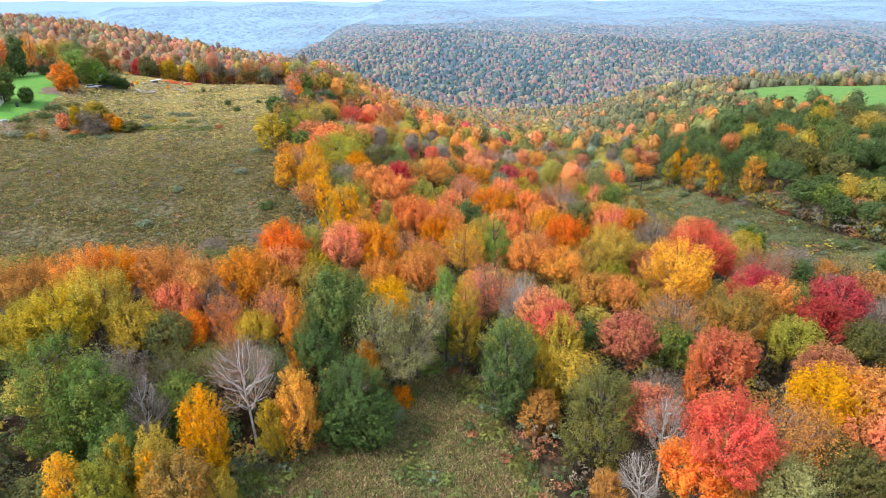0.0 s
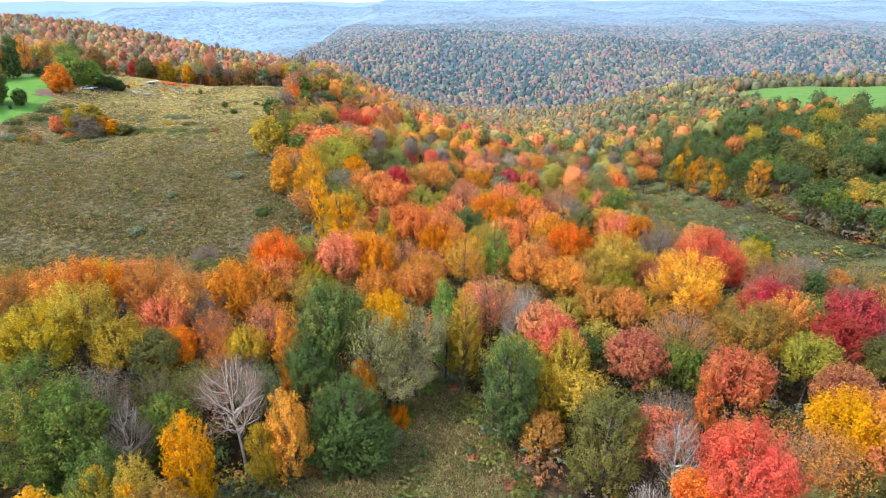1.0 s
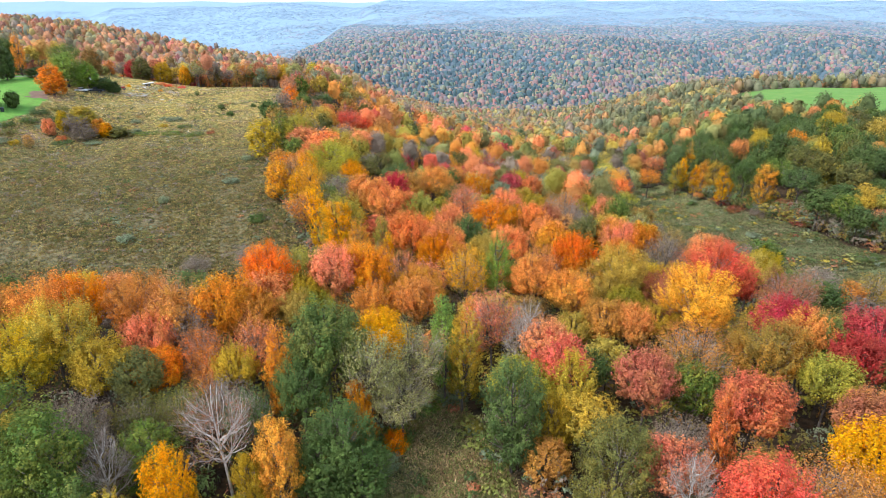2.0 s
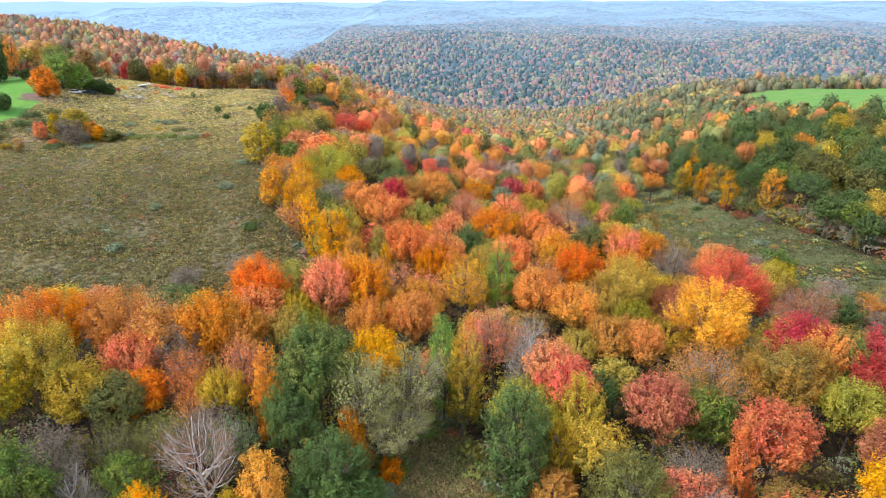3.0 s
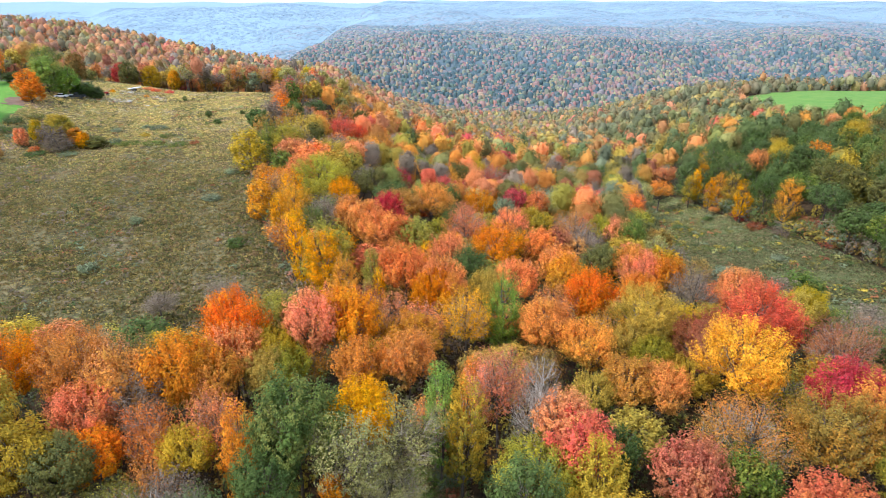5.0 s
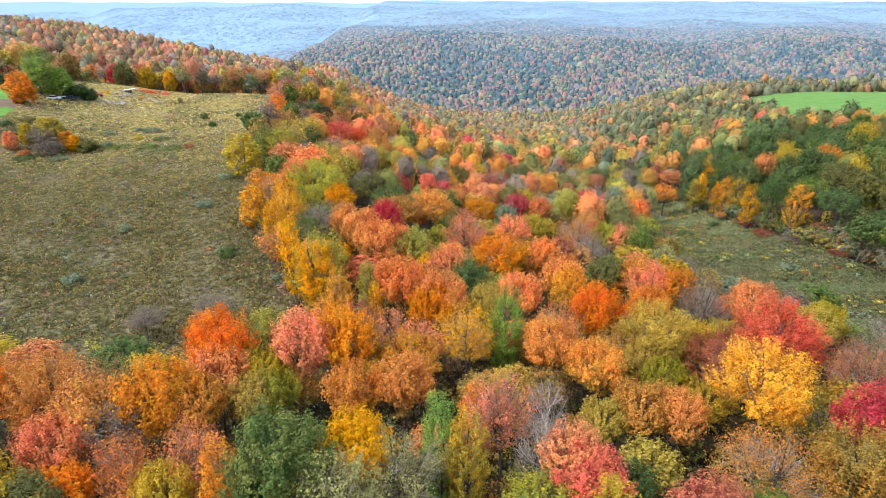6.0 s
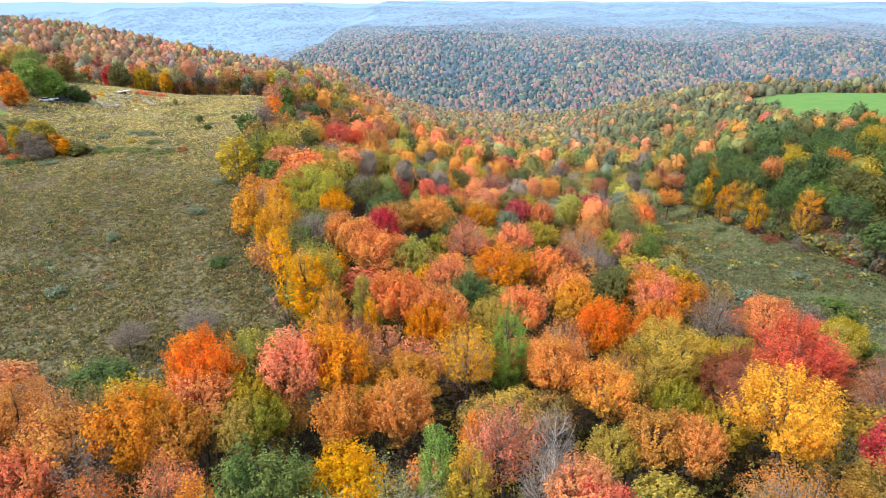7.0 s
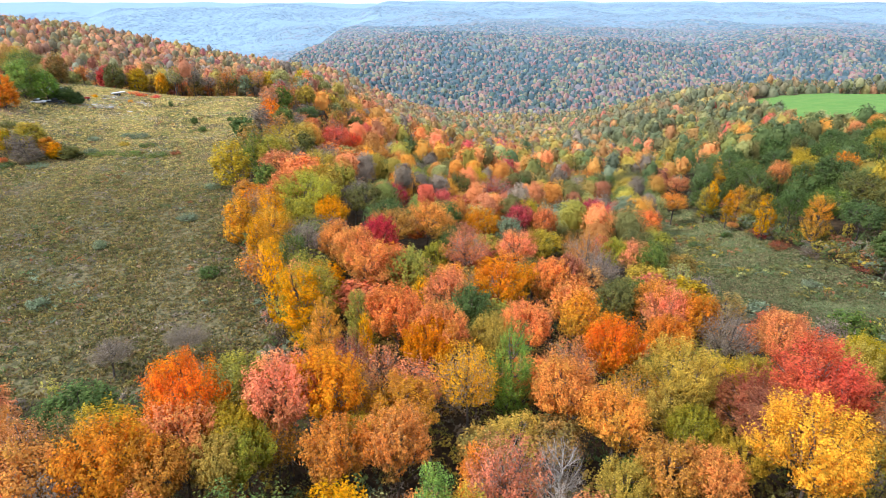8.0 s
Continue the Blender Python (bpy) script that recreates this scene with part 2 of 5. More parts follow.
def twigs_of(rs, form):
    """Where each twig of the crown starts and ends. The crown is a cluster of uneven boughs; the twigs of a bough fan out from its root."""
    zc, hh, a, count, _, rise, boughs, size, low = FORMS[form]
    i = np.arange(boughs) + 0.5
    dz = 1 - (1 - low) * i / boughs
    th = math.pi * (1 + 5 ** 0.5) * i + rs.uniform(0, 6.28) + rs.normal(0, 0.25, boughs)
    flat = np.sqrt(1 - dz ** 2)
    if low < -0.8:
        flat = np.where(dz < 0, np.maximum(flat, 0.8), flat)
    r = size * a * rs.uniform(0.72, 1.28, boughs)
    tall = np.minimum(r * 1.15 * hh / a, 1.25 * r) * (0.6 if form == "tiered" else 1.0)
    reach = rs.uniform(0.78, 1.12, boughs)
    c = np.stack([np.cos(th) * flat * (a - r) * reach, np.sin(th) * flat * (a - r) * reach, zc + dz * (hh - tall) * rs.uniform(0.9, 1.05, boughs)], 1)
    out = np.linalg.norm(c[:, :2], axis=1)
    root = c * np.array([0.45, 0.45, 1.0])
    root[:, 2] = np.maximum(c[:, 2] - 0.8 * tall - rise * 0.5 * out, 0.15 * (zc - hh) + 0.25)
    m = count * 5
    k = rs.choice(boughs, size=m, p=r ** 2 / np.sum(r ** 2))
    away = np.stack([c[:, 0], c[:, 1], 0 * out], 1) / a
    u = unit(rs.normal(size=(m, 3)) + 0.7 * away[k] + np.array([0, 0, 0.45]))
    shape = np.stack([r, r, tall], 1)
    end = c[k] + u * shape[k] * rs.uniform(0.8, 1.1, m)[:, None]
    deep = end[:, 2] < 0.3
    for j in range(boughs):
        deep |= (k != j) & (np.linalg.norm((end - c[j]) / shape[j], axis=1) < 0.8)
    keep = np.flatnonzero(~deep)[:count]
    return root[k][keep], end[keep]


def along(start, end, s):
    """Points on the twigs, which bow outwards and then turn up."""
    p = start + (end - start) * s[:, None]
    p[:, 2] -= 0.13 * (end[:, 2] - start[:, 2]) * np.sin(math.pi * s)
    return p


def crown_leaves(rs, form, n, leaf, start, end):
    """Leaf sprays set along the outer part of the twigs, with their height in the crown, closeness to the tip and a number for the twig."""
    zc, hh, a, _, spread = FORMS[form][:5]
    count = len(start)
    full = rs.uniform(0.5, 1.5, count)
    k = rs.choice(count, size=n, p=full / full.sum())
    s = 1.02 - (0.7 if form in ("sparse", "bare") else 0.45) * rs.uniform(0, 1, n) ** 1.4
    knot = (rs.uniform(0, 5, n)).astype(int)
    off = rs.normal(0, 1.0 * spread, (count, 5, 3))[k, knot]
    p = along(start[k], end[k], s) + off + rs.normal(0, 0.42 * spread, (n, 3)) * np.array([1, 1, 0.35 if form == "tiered" else 0.75])
    p[:, 2] = np.maximum(p[:, 2], 0.22)
    out = unit((p - np.array([0, 0, zc - 0.3 * hh])) / np.array([a, a, hh]))
    tuft = unit(p - along(start[k], end[k], np.full(n, 0.78)))
    nor = unit(out * 0.5 + tuft * (0.75 if form in ("oak", "tiered") else 0.55) + np.array([0, 0, 0.45 if form == "tiered" else 0.25]) + rs.normal(size=p.shape) * 0.34)
    z = leaf * rs.uniform(0.6, 1.45, n)
    high = np.clip((p[:, 2] - zc + hh) / (2 * hh), 0, 1)
    return sprays(rs, p, nor, z, z * 0.72), np.stack([high, np.clip(s, 0, 1), rs.uniform(0, 1, count)[k]], 1)


def limb_quads(rs, form, sides, start, end):
    """Trunk and limbs, and the thin twigs that carry the leaves."""
    zc, hh, a = FORMS[form][:3]
    count = len(start)
    top = zc + hh * 0.7
    z = np.linspace(0, top, 7)
    sway = np.cumsum(rs.normal(0, 0.13, (7, 2)), axis=0) * (z / top)[:, None] * 1.4
    tr = np.column_stack([sway, z])
    r0 = {"shrub": 0.06, "bare": 0.17, "sparse": 0.18}.get(form, 0.22)
    wood = [tube(tr, r0 * (1 - 0.86 * z / top) + 0.015, sides + 1)]
    limbs = {"bare": 44, "sparse": 26, "shrub": 6}.get(form, 16)
    for i in rs.choice(count, limbs, replace=False):
        s = np.linspace(0, rs.uniform(0.72, 0.98), 5)
        pts = along(np.repeat(start[i:i + 1], 5, 0), np.repeat(end[i:i + 1], 5, 0), s) + rs.normal(0, 0.12, (5, 3)) * s[:, None]
        low = max(start[i, 2] - 0.9 * math.hypot(start[i, 0], start[i, 1]), 0.2)
        foot = np.array([np.interp(low, z, tr[:, q]) for q in range(3)])
        pts = np.concatenate([foot[None], (0.45 * foot + 0.55 * pts[0] + rs.normal(0, 0.08, 3))[None], pts])
        s = np.linspace(0, 1, 7)
        wood.append(tube(pts, r0 * rs.uniform(0.3, 0.46) * (1 - 0.86 * s) + 0.008, max(3, sides - 1)))
    bare = form in ("sparse", "bare")
    m = {"bare": 3, "sparse": 4}.get(form, 1)
    k = np.repeat(np.arange(count), m)
    s0 = rs.uniform(0.3, 0.75, len(k)) if bare else np.full(len(k), 0.35)
    p0 = along(start[k], end[k], s0)
    p1 = along(start[k], end[k], np.minimum(s0 + rs.uniform(0.25, 0.5, len(k)), 1.05))
    if bare:
        p1 = p0 + unit(unit(p1 - p0) + rs.normal(0, 0.5, p1.shape)) * rs.uniform(0.5, 1.5, (len(k), 1))
    side = unit(np.cross(p1 - p0, rs.normal(size=p0.shape))) * (0.017 if bare else 0.014)
    side[:count // 3] *= 1.6
    return np.concatenate(wood), np.stack([p0 - side, p0 + side, p1 + side * 0.4, p1 - side * 0.4], 1)


def part(name, mesh, parent, label=""):
    ob = new(name, mesh)
    ob.parent = parent
    return tagged(ob, label)


CLOSE, NEAR, MID = (24000, 0.082), (12000, 0.112), (6500, 0.148)
MODELS = {}


def tree_model(form, grain, variant):
    """The meshes of one form of tree: trunk, twigs and crown."""
    key = (form, grain, variant)
    if key not in MODELS:
        rs = np.random.RandomState(sum(map(ord, form)) * 7 + variant * 13 + grain[0] % 97)
        n, leaf = grain
        n = int(n * {"sparse": 0.52, "bare": 0.13, "shrub": 0.35, "tall": 0.8, "dense": 1.15, "tiered": 1.25, "oak": 1.1}.get(form, 1))
        leaf *= {"sparse": 0.8, "bare": 0.7, "shrub": 0.62, "tall": 0.85}.get(form, 1)
        start, end = twigs_of(rs, form)
        wood, twig = limb_quads(rs, form, 5 if grain[0] > 6000 else 3, start, end)
        leaves, tone = crown_leaves(rs, form, n, leaf, start, end)
        MODELS[key] = (
            pieces(form + "_wood", wood, BARK),
            pieces(form + "_twigs", twig, TWIGS),
            pieces(form + "_leaves", leaves, LEAVES["orange"], tone),
        )
    return MODELS[key]


NAMES = {"round": "maple_tree", "tall": "poplar_tree", "oak": "oak_tree", "dense": "leafy_tree", "tiered": "leafy_tree", "sparse": "thinning_tree", "bare": "bare_tree", "shrub": "shrub"}
WORDS = {
    "round": "maple with a rounded crown", "tall": "tree with a tall slender crown",
    "oak": "spreading oak with heavy clumps", "dense": "tree leafy to the ground", "tiered": "broad tree with layered boughs",
    "sparse": "half-bare tree with twigs showing", "bare": "nearly bare tree with grey branches", "shrub": "low rounded bush",
}
HUES = {
    "orange": "bright orange", "orange_pale": "pale orange", "orange_red": "orange-red", "orange_brown": "russet-brown", "coral": "coral-pink",
    "red": "bright red", "crimson": "deep crimson", "rose": "rose-red", "red_brown": "dull red-brown", "gold": "golden-yellow", "gold_green": "yellow and green",
    "yellow_green": "yellow-green", "yellow_olive": "olive-yellow", "olive": "olive-green", "olive_orange": "olive and orange",
    "olive_pale": "pale olive", "green": "mid-green", "green_bright": "fresh green", "green_dark": "dark green", "sage": "grey-green", "grey": "brownish-grey",
}
PLACES = []


def tree(form, hue, x, y, height, width, pale=False, where="in the wood", grain=None):
    """Plants one tree: its own height and crown width in metres, its own turn and lean."""
    k = len(PLACES)
    rs = np.random.RandomState(1000 + k)
    if form in ("round", "oak", "sparse"):
        width = max(width * 1.12, 0.5 * height)
    if form == "bare":
        width = max(width, 0.45 * height)
    if form == "round" and y > 88 and in_field(x - 7, y):
        form = "dense"
    grain = grain or (CLOSE if y < 98 else NEAR if y < 145 else MID)
    size = min((0.7, 1.0, 1.4, 1.9), key=lambda q: abs(math.log(q / (width / (2 * FORMS[form][2])))))
    grain = (int(grain[0] * size ** 1.2), grain[1] / size)
    wood, twig, leaves = tree_model(form, grain, k % 3 if size == 1.0 and form in ("round", "oak", "sparse") else k % 2)
    zc, hh, a = FORMS[form][:3]
    sxy, sz = width / (2 * a * 0.98), height / (zc + hh + 0.5)
    base = new(NAMES[form])
    base.matrix_world = Matrix.LocRotScale((x, y, float(ground(x, y)) - 0.08), Euler((rs.uniform(-0.05, 0.05), rs.uniform(-0.05, 0.05), rs.uniform(0, 6.28))), (sxy, sxy, sz))
    tagged(base, f"{HUES[hue]} {WORDS[form]} {where}", "bush" if form == "shrub" else "tree", ("bushes " if form == "shrub" else "trees ") + where)
    w = part("trunk", wood, base)
    if pale and form == "bare":
        w.material_slots[0].link = "OBJECT"
        w.material_slots[0].material = PALE_BARK
    tagged(part("twig_spray", twig, base), kind="stuff")
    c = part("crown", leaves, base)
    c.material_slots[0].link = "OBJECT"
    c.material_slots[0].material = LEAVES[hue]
    PLACES.append((x, y, width / 2))
    return base

# ---- the land ----
def ground_material():
    m, n, l, bsdf = material("land")
    at = n.new("ShaderNodeVertexColor")
    at.layer_name = "cover"
    sep = n.new("ShaderNodeSeparateColor")
    l.new(at.outputs[0], sep.inputs[0])
    litter = mixed(n, l, noise_of(n, l, 0.9, 5.0), (0.035, 0.026, 0.018), (0.085, 0.055, 0.03))
    weeds = mixed(n, l, noise_of(n, l, 0.06, 5.0), (0.155, 0.135, 0.066), (0.21, 0.168, 0.084))
    weeds = mixed(n, l, noise_of(n, l, 1.1, 6.0, 0.4, 0.62), weeds, (0.055, 0.056, 0.028))
    lawn = mixed(n, l, noise_of(n, l, 0.12, 4.0), (0.11, 0.27, 0.045), (0.165, 0.31, 0.06))
    lawn = mixed(n, l, noise_of(n, l, 0.7, 5.0, 0.5, 0.9), lawn, (0.12, 0.17, 0.05))
    grass = mixed(n, l, noise_of(n, l, 0.09, 4.0), (0.12, 0.155, 0.065), (0.16, 0.15, 0.07))
    grass = mixed(n, l, noise_of(n, l, 1.3, 6.0, 0.4, 0.75), grass, (0.08, 0.09, 0.04))
    c = mixed(n, l, sep.outputs[0], litter, weeds)
    c = mixed(n, l, sep.outputs[2], c, grass)
    c = mixed(n, l, sep.outputs[1], c, lawn)
    cells = n.new("ShaderNodeTexVoronoi")
    cells.inputs["Scale"].default_value = 0.075
    tc = n.new("ShaderNodeTexCoord")
    l.new(tc.outputs["Object"], cells.inputs["Vector"])
    one = n.new("ShaderNodeSeparateColor")
    l.new(cells.outputs["Color"], one.inputs[0])
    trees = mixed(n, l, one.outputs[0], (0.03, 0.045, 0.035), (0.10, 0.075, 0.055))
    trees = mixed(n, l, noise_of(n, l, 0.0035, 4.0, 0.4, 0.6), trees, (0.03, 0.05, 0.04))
    # aerial haze painted into the far land: cover alpha mixes in pale blue
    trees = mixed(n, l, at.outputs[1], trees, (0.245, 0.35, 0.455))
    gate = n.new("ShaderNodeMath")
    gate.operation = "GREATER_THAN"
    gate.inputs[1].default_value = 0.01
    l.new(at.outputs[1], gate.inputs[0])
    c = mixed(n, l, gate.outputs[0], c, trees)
    l.new(c, bsdf.inputs["Base Color"])
    bsdf.inputs["Roughness"].default_value = 0.95
    bsdf.inputs["Specular IOR Level"].default_value = 0.1
    bump = n.new("ShaderNodeBump")
    bump.inputs["Strength"].default_value, bump.inputs["Distance"].default_value = 0.6, 0.4
    l.new(noise_of(n, l, 1.6, 6.0, 0.3, 0.7), bump.inputs["Height"])
    l.new(bump.outputs[0], bsdf.inputs["Normal"])
    return m


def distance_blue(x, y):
    """How much blue haze is painted into the far hills' colour."""
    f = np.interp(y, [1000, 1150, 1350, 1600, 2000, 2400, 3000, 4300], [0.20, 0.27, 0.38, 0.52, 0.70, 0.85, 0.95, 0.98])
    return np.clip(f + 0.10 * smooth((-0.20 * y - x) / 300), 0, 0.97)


def build_ground():
    rows = list(np.arange(-160, 40, 20.0)) + list(np.arange(40, 312, 2.0))
    while rows[-1] < 4980:
        rows.append(rows[-1] * 1.028)
    y = np.array(rows)[:, None]
    u = np.linspace(-1, 1, 281)[None, :]
    x = u * (170 + 0.92 * np.maximum(y, 0))
    y = y + 0 * x
    z = ground(x, y)
    h, w = x.shape
    me = bpy.data.meshes.new("ground")
    i = np.arange(h * w).reshape(h, w)
    f = np.stack([i[:-1, :-1], i[:-1, 1:], i[1:, 1:], i[1:, :-1]], 2).reshape(-1, 4)
    me.vertices.add(h * w)
    me.vertices.foreach_set("co", np.stack([x, y, z], 2).astype(np.float32).ravel())
    me.loops.add(f.size)
    me.loops.foreach_set("vertex_index", f.astype(np.int32).ravel())
    me.polygons.add(len(f))
    me.polygons.foreach_set("loop_start", np.arange(0, f.size, 4, dtype=np.int32))
    cover = np.ones((h, w, 4), dtype=np.float32)
    cover[:, :, 0] = in_field(x, y) | inside(x, y, GLADE)
    cover[:, :, 1] = inside(x, y, LAWN) + 0.75 * inside(x, y, CROP)
    cover[:, :, 2] = inside(x, y, MEADOW) | inside(x, y, CROP)
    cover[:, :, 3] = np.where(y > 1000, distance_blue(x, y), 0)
    at = me.color_attributes.new("cover", "FLOAT_COLOR", "POINT")
    at.data.foreach_set("color", cover.ravel())
    me.update(calc_edges=True)
    me.polygons.foreach_set("use_smooth", np.ones(len(f), bool))
    me.materials.append(ground_material())
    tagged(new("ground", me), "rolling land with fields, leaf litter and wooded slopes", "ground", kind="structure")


build_ground()


def painted_leaves(name, low, high):
    """Leaves whose colour is stored with each plant."""
    m, n, l, bsdf = material(name)
    at = n.new("ShaderNodeVertexColor")
    at.layer_name = "leaf_colour"
    geo = n.new("ShaderNodeNewGeometry")
    hsv = n.new("ShaderNodeHueSaturation")
    r = n.new("ShaderNodeMapRange")
    r.inputs[3].default_value, r.inputs[4].default_value = low, high
    l.new(geo.outputs["Random Per Island"], r.inputs[0])
    l.new(r.outputs[0], hsv.inputs["Value"])
    l.new(at.outputs[0], hsv.inputs["Color"])
    leaf_like(n, l, bsdf, hsv.outputs[0], 0.25, 0.7)
    return m


def scatter(rs, x0, x1, y0, y1, gap):
    """Points about gap metres apart, jittered off a grid."""
    gx, gy = np.meshgrid(np.arange(x0, x1, gap), np.arange(y0, y1, gap))
    gx = gx + (np.arange(gx.shape[0]) % 2)[:, None] * gap / 2
    return (gx + rs.uniform(-0.36, 0.36, gx.shape) * gap).ravel(), (gy + rs.uniform(-0.36, 0.36, gy.shape) * gap).ravel()


def wood_colours(rs, x, y, mixes):
    """One tint for each tree, in drifts, from weighted mixes of the palette."""
    keys = list(mixes)
    p = np.array([mixes[k] for k in keys], float)
    k = rs.choice(len(keys), size=len(x), p=p / p.sum())
    c = np.array([PALETTE[q][0] for q in keys])[k]
    c2 = np.array([PALETTE[q][1] for q in keys])[k]
    f = rs.uniform(0, 1, (len(x), 1))
    c = (c * (1 - f) + c2 * f) * rs.uniform(0.7, 1.2, (len(x), 1))
    # haze painted into the tint: it blends towards grey-tan with distance
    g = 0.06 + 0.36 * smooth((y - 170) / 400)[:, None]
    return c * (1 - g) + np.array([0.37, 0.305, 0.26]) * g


def domes(rs, x, y, height, radius, sides=6, rings=3):
    """Uneven domes, one a tree: their corners (m, k, 3) and the corners of their triangles."""
    m = len(x)
    foot = np.stack([x, y, ground(x, y)], 1)[:, None]
    an = np.arange(sides) * 2 * math.pi / sides + rs.uniform(0, 6.28, (m, 1))
    co = [foot + np.stack([0 * x, 0 * x, height], 1)[:, None]]
    for q, (f, g) in enumerate(((0.55, 0.12), (1.0, 0.48), (0.72, 0.86)) if rings == 3 else ((0.7, 0.84), (1.05, -0.05))):
        a, w = an + 0.3 * q, radius[:, None] * f * rs.uniform(0.82, 1.15, (m, sides))
        px, py = x[:, None] + np.cos(a) * w, y[:, None] + np.sin(a) * w
        if rings == 3:
            pz = foot[:, :, 2] + (height - 2.6 * radius * g)[:, None] * rs.uniform(0.95, 1.04, (m, sides))
        else:
            pz = ground(px, py) + height[:, None] * g * rs.uniform(0.9, 1.1, (m, sides)) - (0.4 if q else 0)
        co.append(np.stack([px, py, pz], 2))
    tri = []
    for q in range(sides):
        k = (q + 1) % sides
        tri.append((0, 1 + q, 1 + k))
        for u in range(1, 1 + sides * (rings - 1), sides):
            tri += [(u + q, u + sides + q, u + sides + k), (u + q, u + sides + k, u + k)]
    return np.concatenate(co, 1), np.array(tri)


def dome_mesh(name, co, tri, colour, mat):
    """Smooth domes in one mesh."""
    m, k = co.shape[:2]
    f = (tri[None] + (np.arange(m) * k)[:, None, None]).reshape(-1, 3)
    me = bpy.data.meshes.new(name)
    me.vertices.add(m * k)
    me.vertices.foreach_set("co", co.astype(np.float32).ravel())
    me.loops.add(f.size)
    me.loops.foreach_set("vertex_index", f.astype(np.int32).ravel())
    me.polygons.add(len(f))
    me.polygons.foreach_set("loop_start", np.arange(0, f.size, 3, dtype=np.int32))
    at = me.color_attributes.new("leaf_colour", "FLOAT_COLOR", "POINT")
    c = np.ones((m, k, 4), dtype=np.float32)
    c[:, :, :3] = colour[:, None] * rs_shade(m, k)
    at.data.foreach_set("color", c.ravel())
    me.update(calc_edges=True)
    me.polygons.foreach_set("use_smooth", np.ones(len(f), bool))
    me.materials.append(mat)
    return me


def rs_shade(m, k):
    return np.random.RandomState(m).uniform(0.85, 1.15, (m, k, 1))


def dome_leaves(rs, n, leaf):
    """Leaf sprays in small tufts over an egg-shaped crown of half width one."""
    tufts = max(14, n // 7)
    u = unit(rs.normal(size=(tufts, 3)) + np.array([0, 0, 0.4]))
    lump = unit(rs.normal(size=(7, 3)) + np.array([0, 0, 0.3]))
    far = 0.80 + 0.26 * np.exp((u @ lump.T - 1) / 0.12).max(1)
    far = far * rs.uniform(0.9, 1.06, tufts)
    k = rs.randint(0, tufts, n)
    p = u[k] * (far[k] * rs.uniform(0.84, 1.04, n))[:, None] + rs.normal(0, 0.07, (n, 3))
    nor = unit(u[k] * np.array([1.2, 1.2, 1.4]) + rs.normal(size=p.shape) * 0.36)
    return p, nor, leaf * rs.uniform(0.6, 1.4, n)


def planted(rs, x, y, height, radius, colour, n, leaf):
    """Leaf sprays of many distant trees: (n, 3, 3) and a colour each."""
    vs, cs = [], []
    pick = rs.randint(0, 10, len(x))
    for q in range(10):
        k = pick == q
        m = int(k.sum())
        p, nor, s = dome_leaves(rs, n, leaf)
        t = rs.uniform(0, 6.28, m)[:, None]
        v = np.empty((m, n, 3))
        v[..., 0] = (np.cos(t) * p[:, 0] - np.sin(t) * p[:, 1]) * radius[k][:, None] + x[k][:, None]
        v[..., 1] = (np.sin(t) * p[:, 0] + np.cos(t) * p[:, 1]) * radius[k][:, None] + y[k][:, None]
        deep = np.minimum(rs.uniform(1.15, 1.55, m) * radius[k], 0.48 * height[k])[:, None]
        v[..., 2] = height[k][:, None] - deep * (1 - p[:, 2]) + ground(x[k], y[k])[:, None]
        nn = np.empty_like(v)
        nn[..., 0] = np.cos(t) * nor[:, 0] - np.sin(t) * nor[:, 1]
        nn[..., 1] = np.sin(t) * nor[:, 0] + np.cos(t) * nor[:, 1]
        nn[..., 2] = nor[:, 2]
        ss = np.tile(s, m)
        vs.append(sprays(rs, v.reshape(-1, 3), nn.reshape(-1, 3), ss, ss * 0.75))
        # the lower boughs have turned less than the top
        late = smooth(0.5 - 0.8 * p[:, 2] + rs.normal(0, 0.15, n))[None, :, None] * rs.uniform(0.0, 0.75, (m, 1, 1))
        c = colour[k][:, None]
        green = np.stack([c[..., 0] * 0.78, 0.55 * c[..., 0] + 0.25 * c[..., 1], c[..., 2]], 2)
        cs.append((c * (1 - late) + green * late).reshape(-1, 3))
    return np.concatenate(vs), np.concatenate(cs)


RAVINE = {"orange": 3, "orange_brown": 3, "coral": 7, "orange_red": 3, "rose": 3, "yellow_olive": 5, "olive_orange": 4, "gold": 1, "red": 1.5, "crimson": 1.2, "green_dark": 3, "green": 2.5, "yellow_green": 3, "grey": 6, "orange_pale": 3, "olive": 4, "red_brown": 2, "sage": 1.5, "olive_pale": 2}
LOWER = {"yellow_olive": 6, "olive_orange": 5, "orange_brown": 3, "olive": 6, "orange_pale": 2.5, "coral": 2, "green_dark": 3, "green": 2.5, "grey": 4, "olive_pale": 5, "orange_red": 0.6, "rose": 1, "red": 0.3, "sage": 1.5, "red_brown": 1.5, "yellow_green": 2}
SPUR = {"orange": 3, "orange_red": 2.5, "orange_brown": 4, "gold": 1, "coral": 6, "olive_orange": 4, "olive": 3, "red": 1.5, "rose": 2, "grey": 6, "yellow_olive": 4, "yellow_green": 2.5, "orange_pale": 3, "green": 2.5, "green_dark": 1.5, "crimson": 1, "olive_pale": 2}
BANK = {"green_dark": 9, "green": 4, "yellow_olive": 4, "olive": 5, "orange": 0.5, "coral": 0.8, "gold": 0.3, "olive_orange": 2.5, "red": 0.4, "yellow_green": 1.5, "orange_pale": 0.5, "olive_pale": 1}
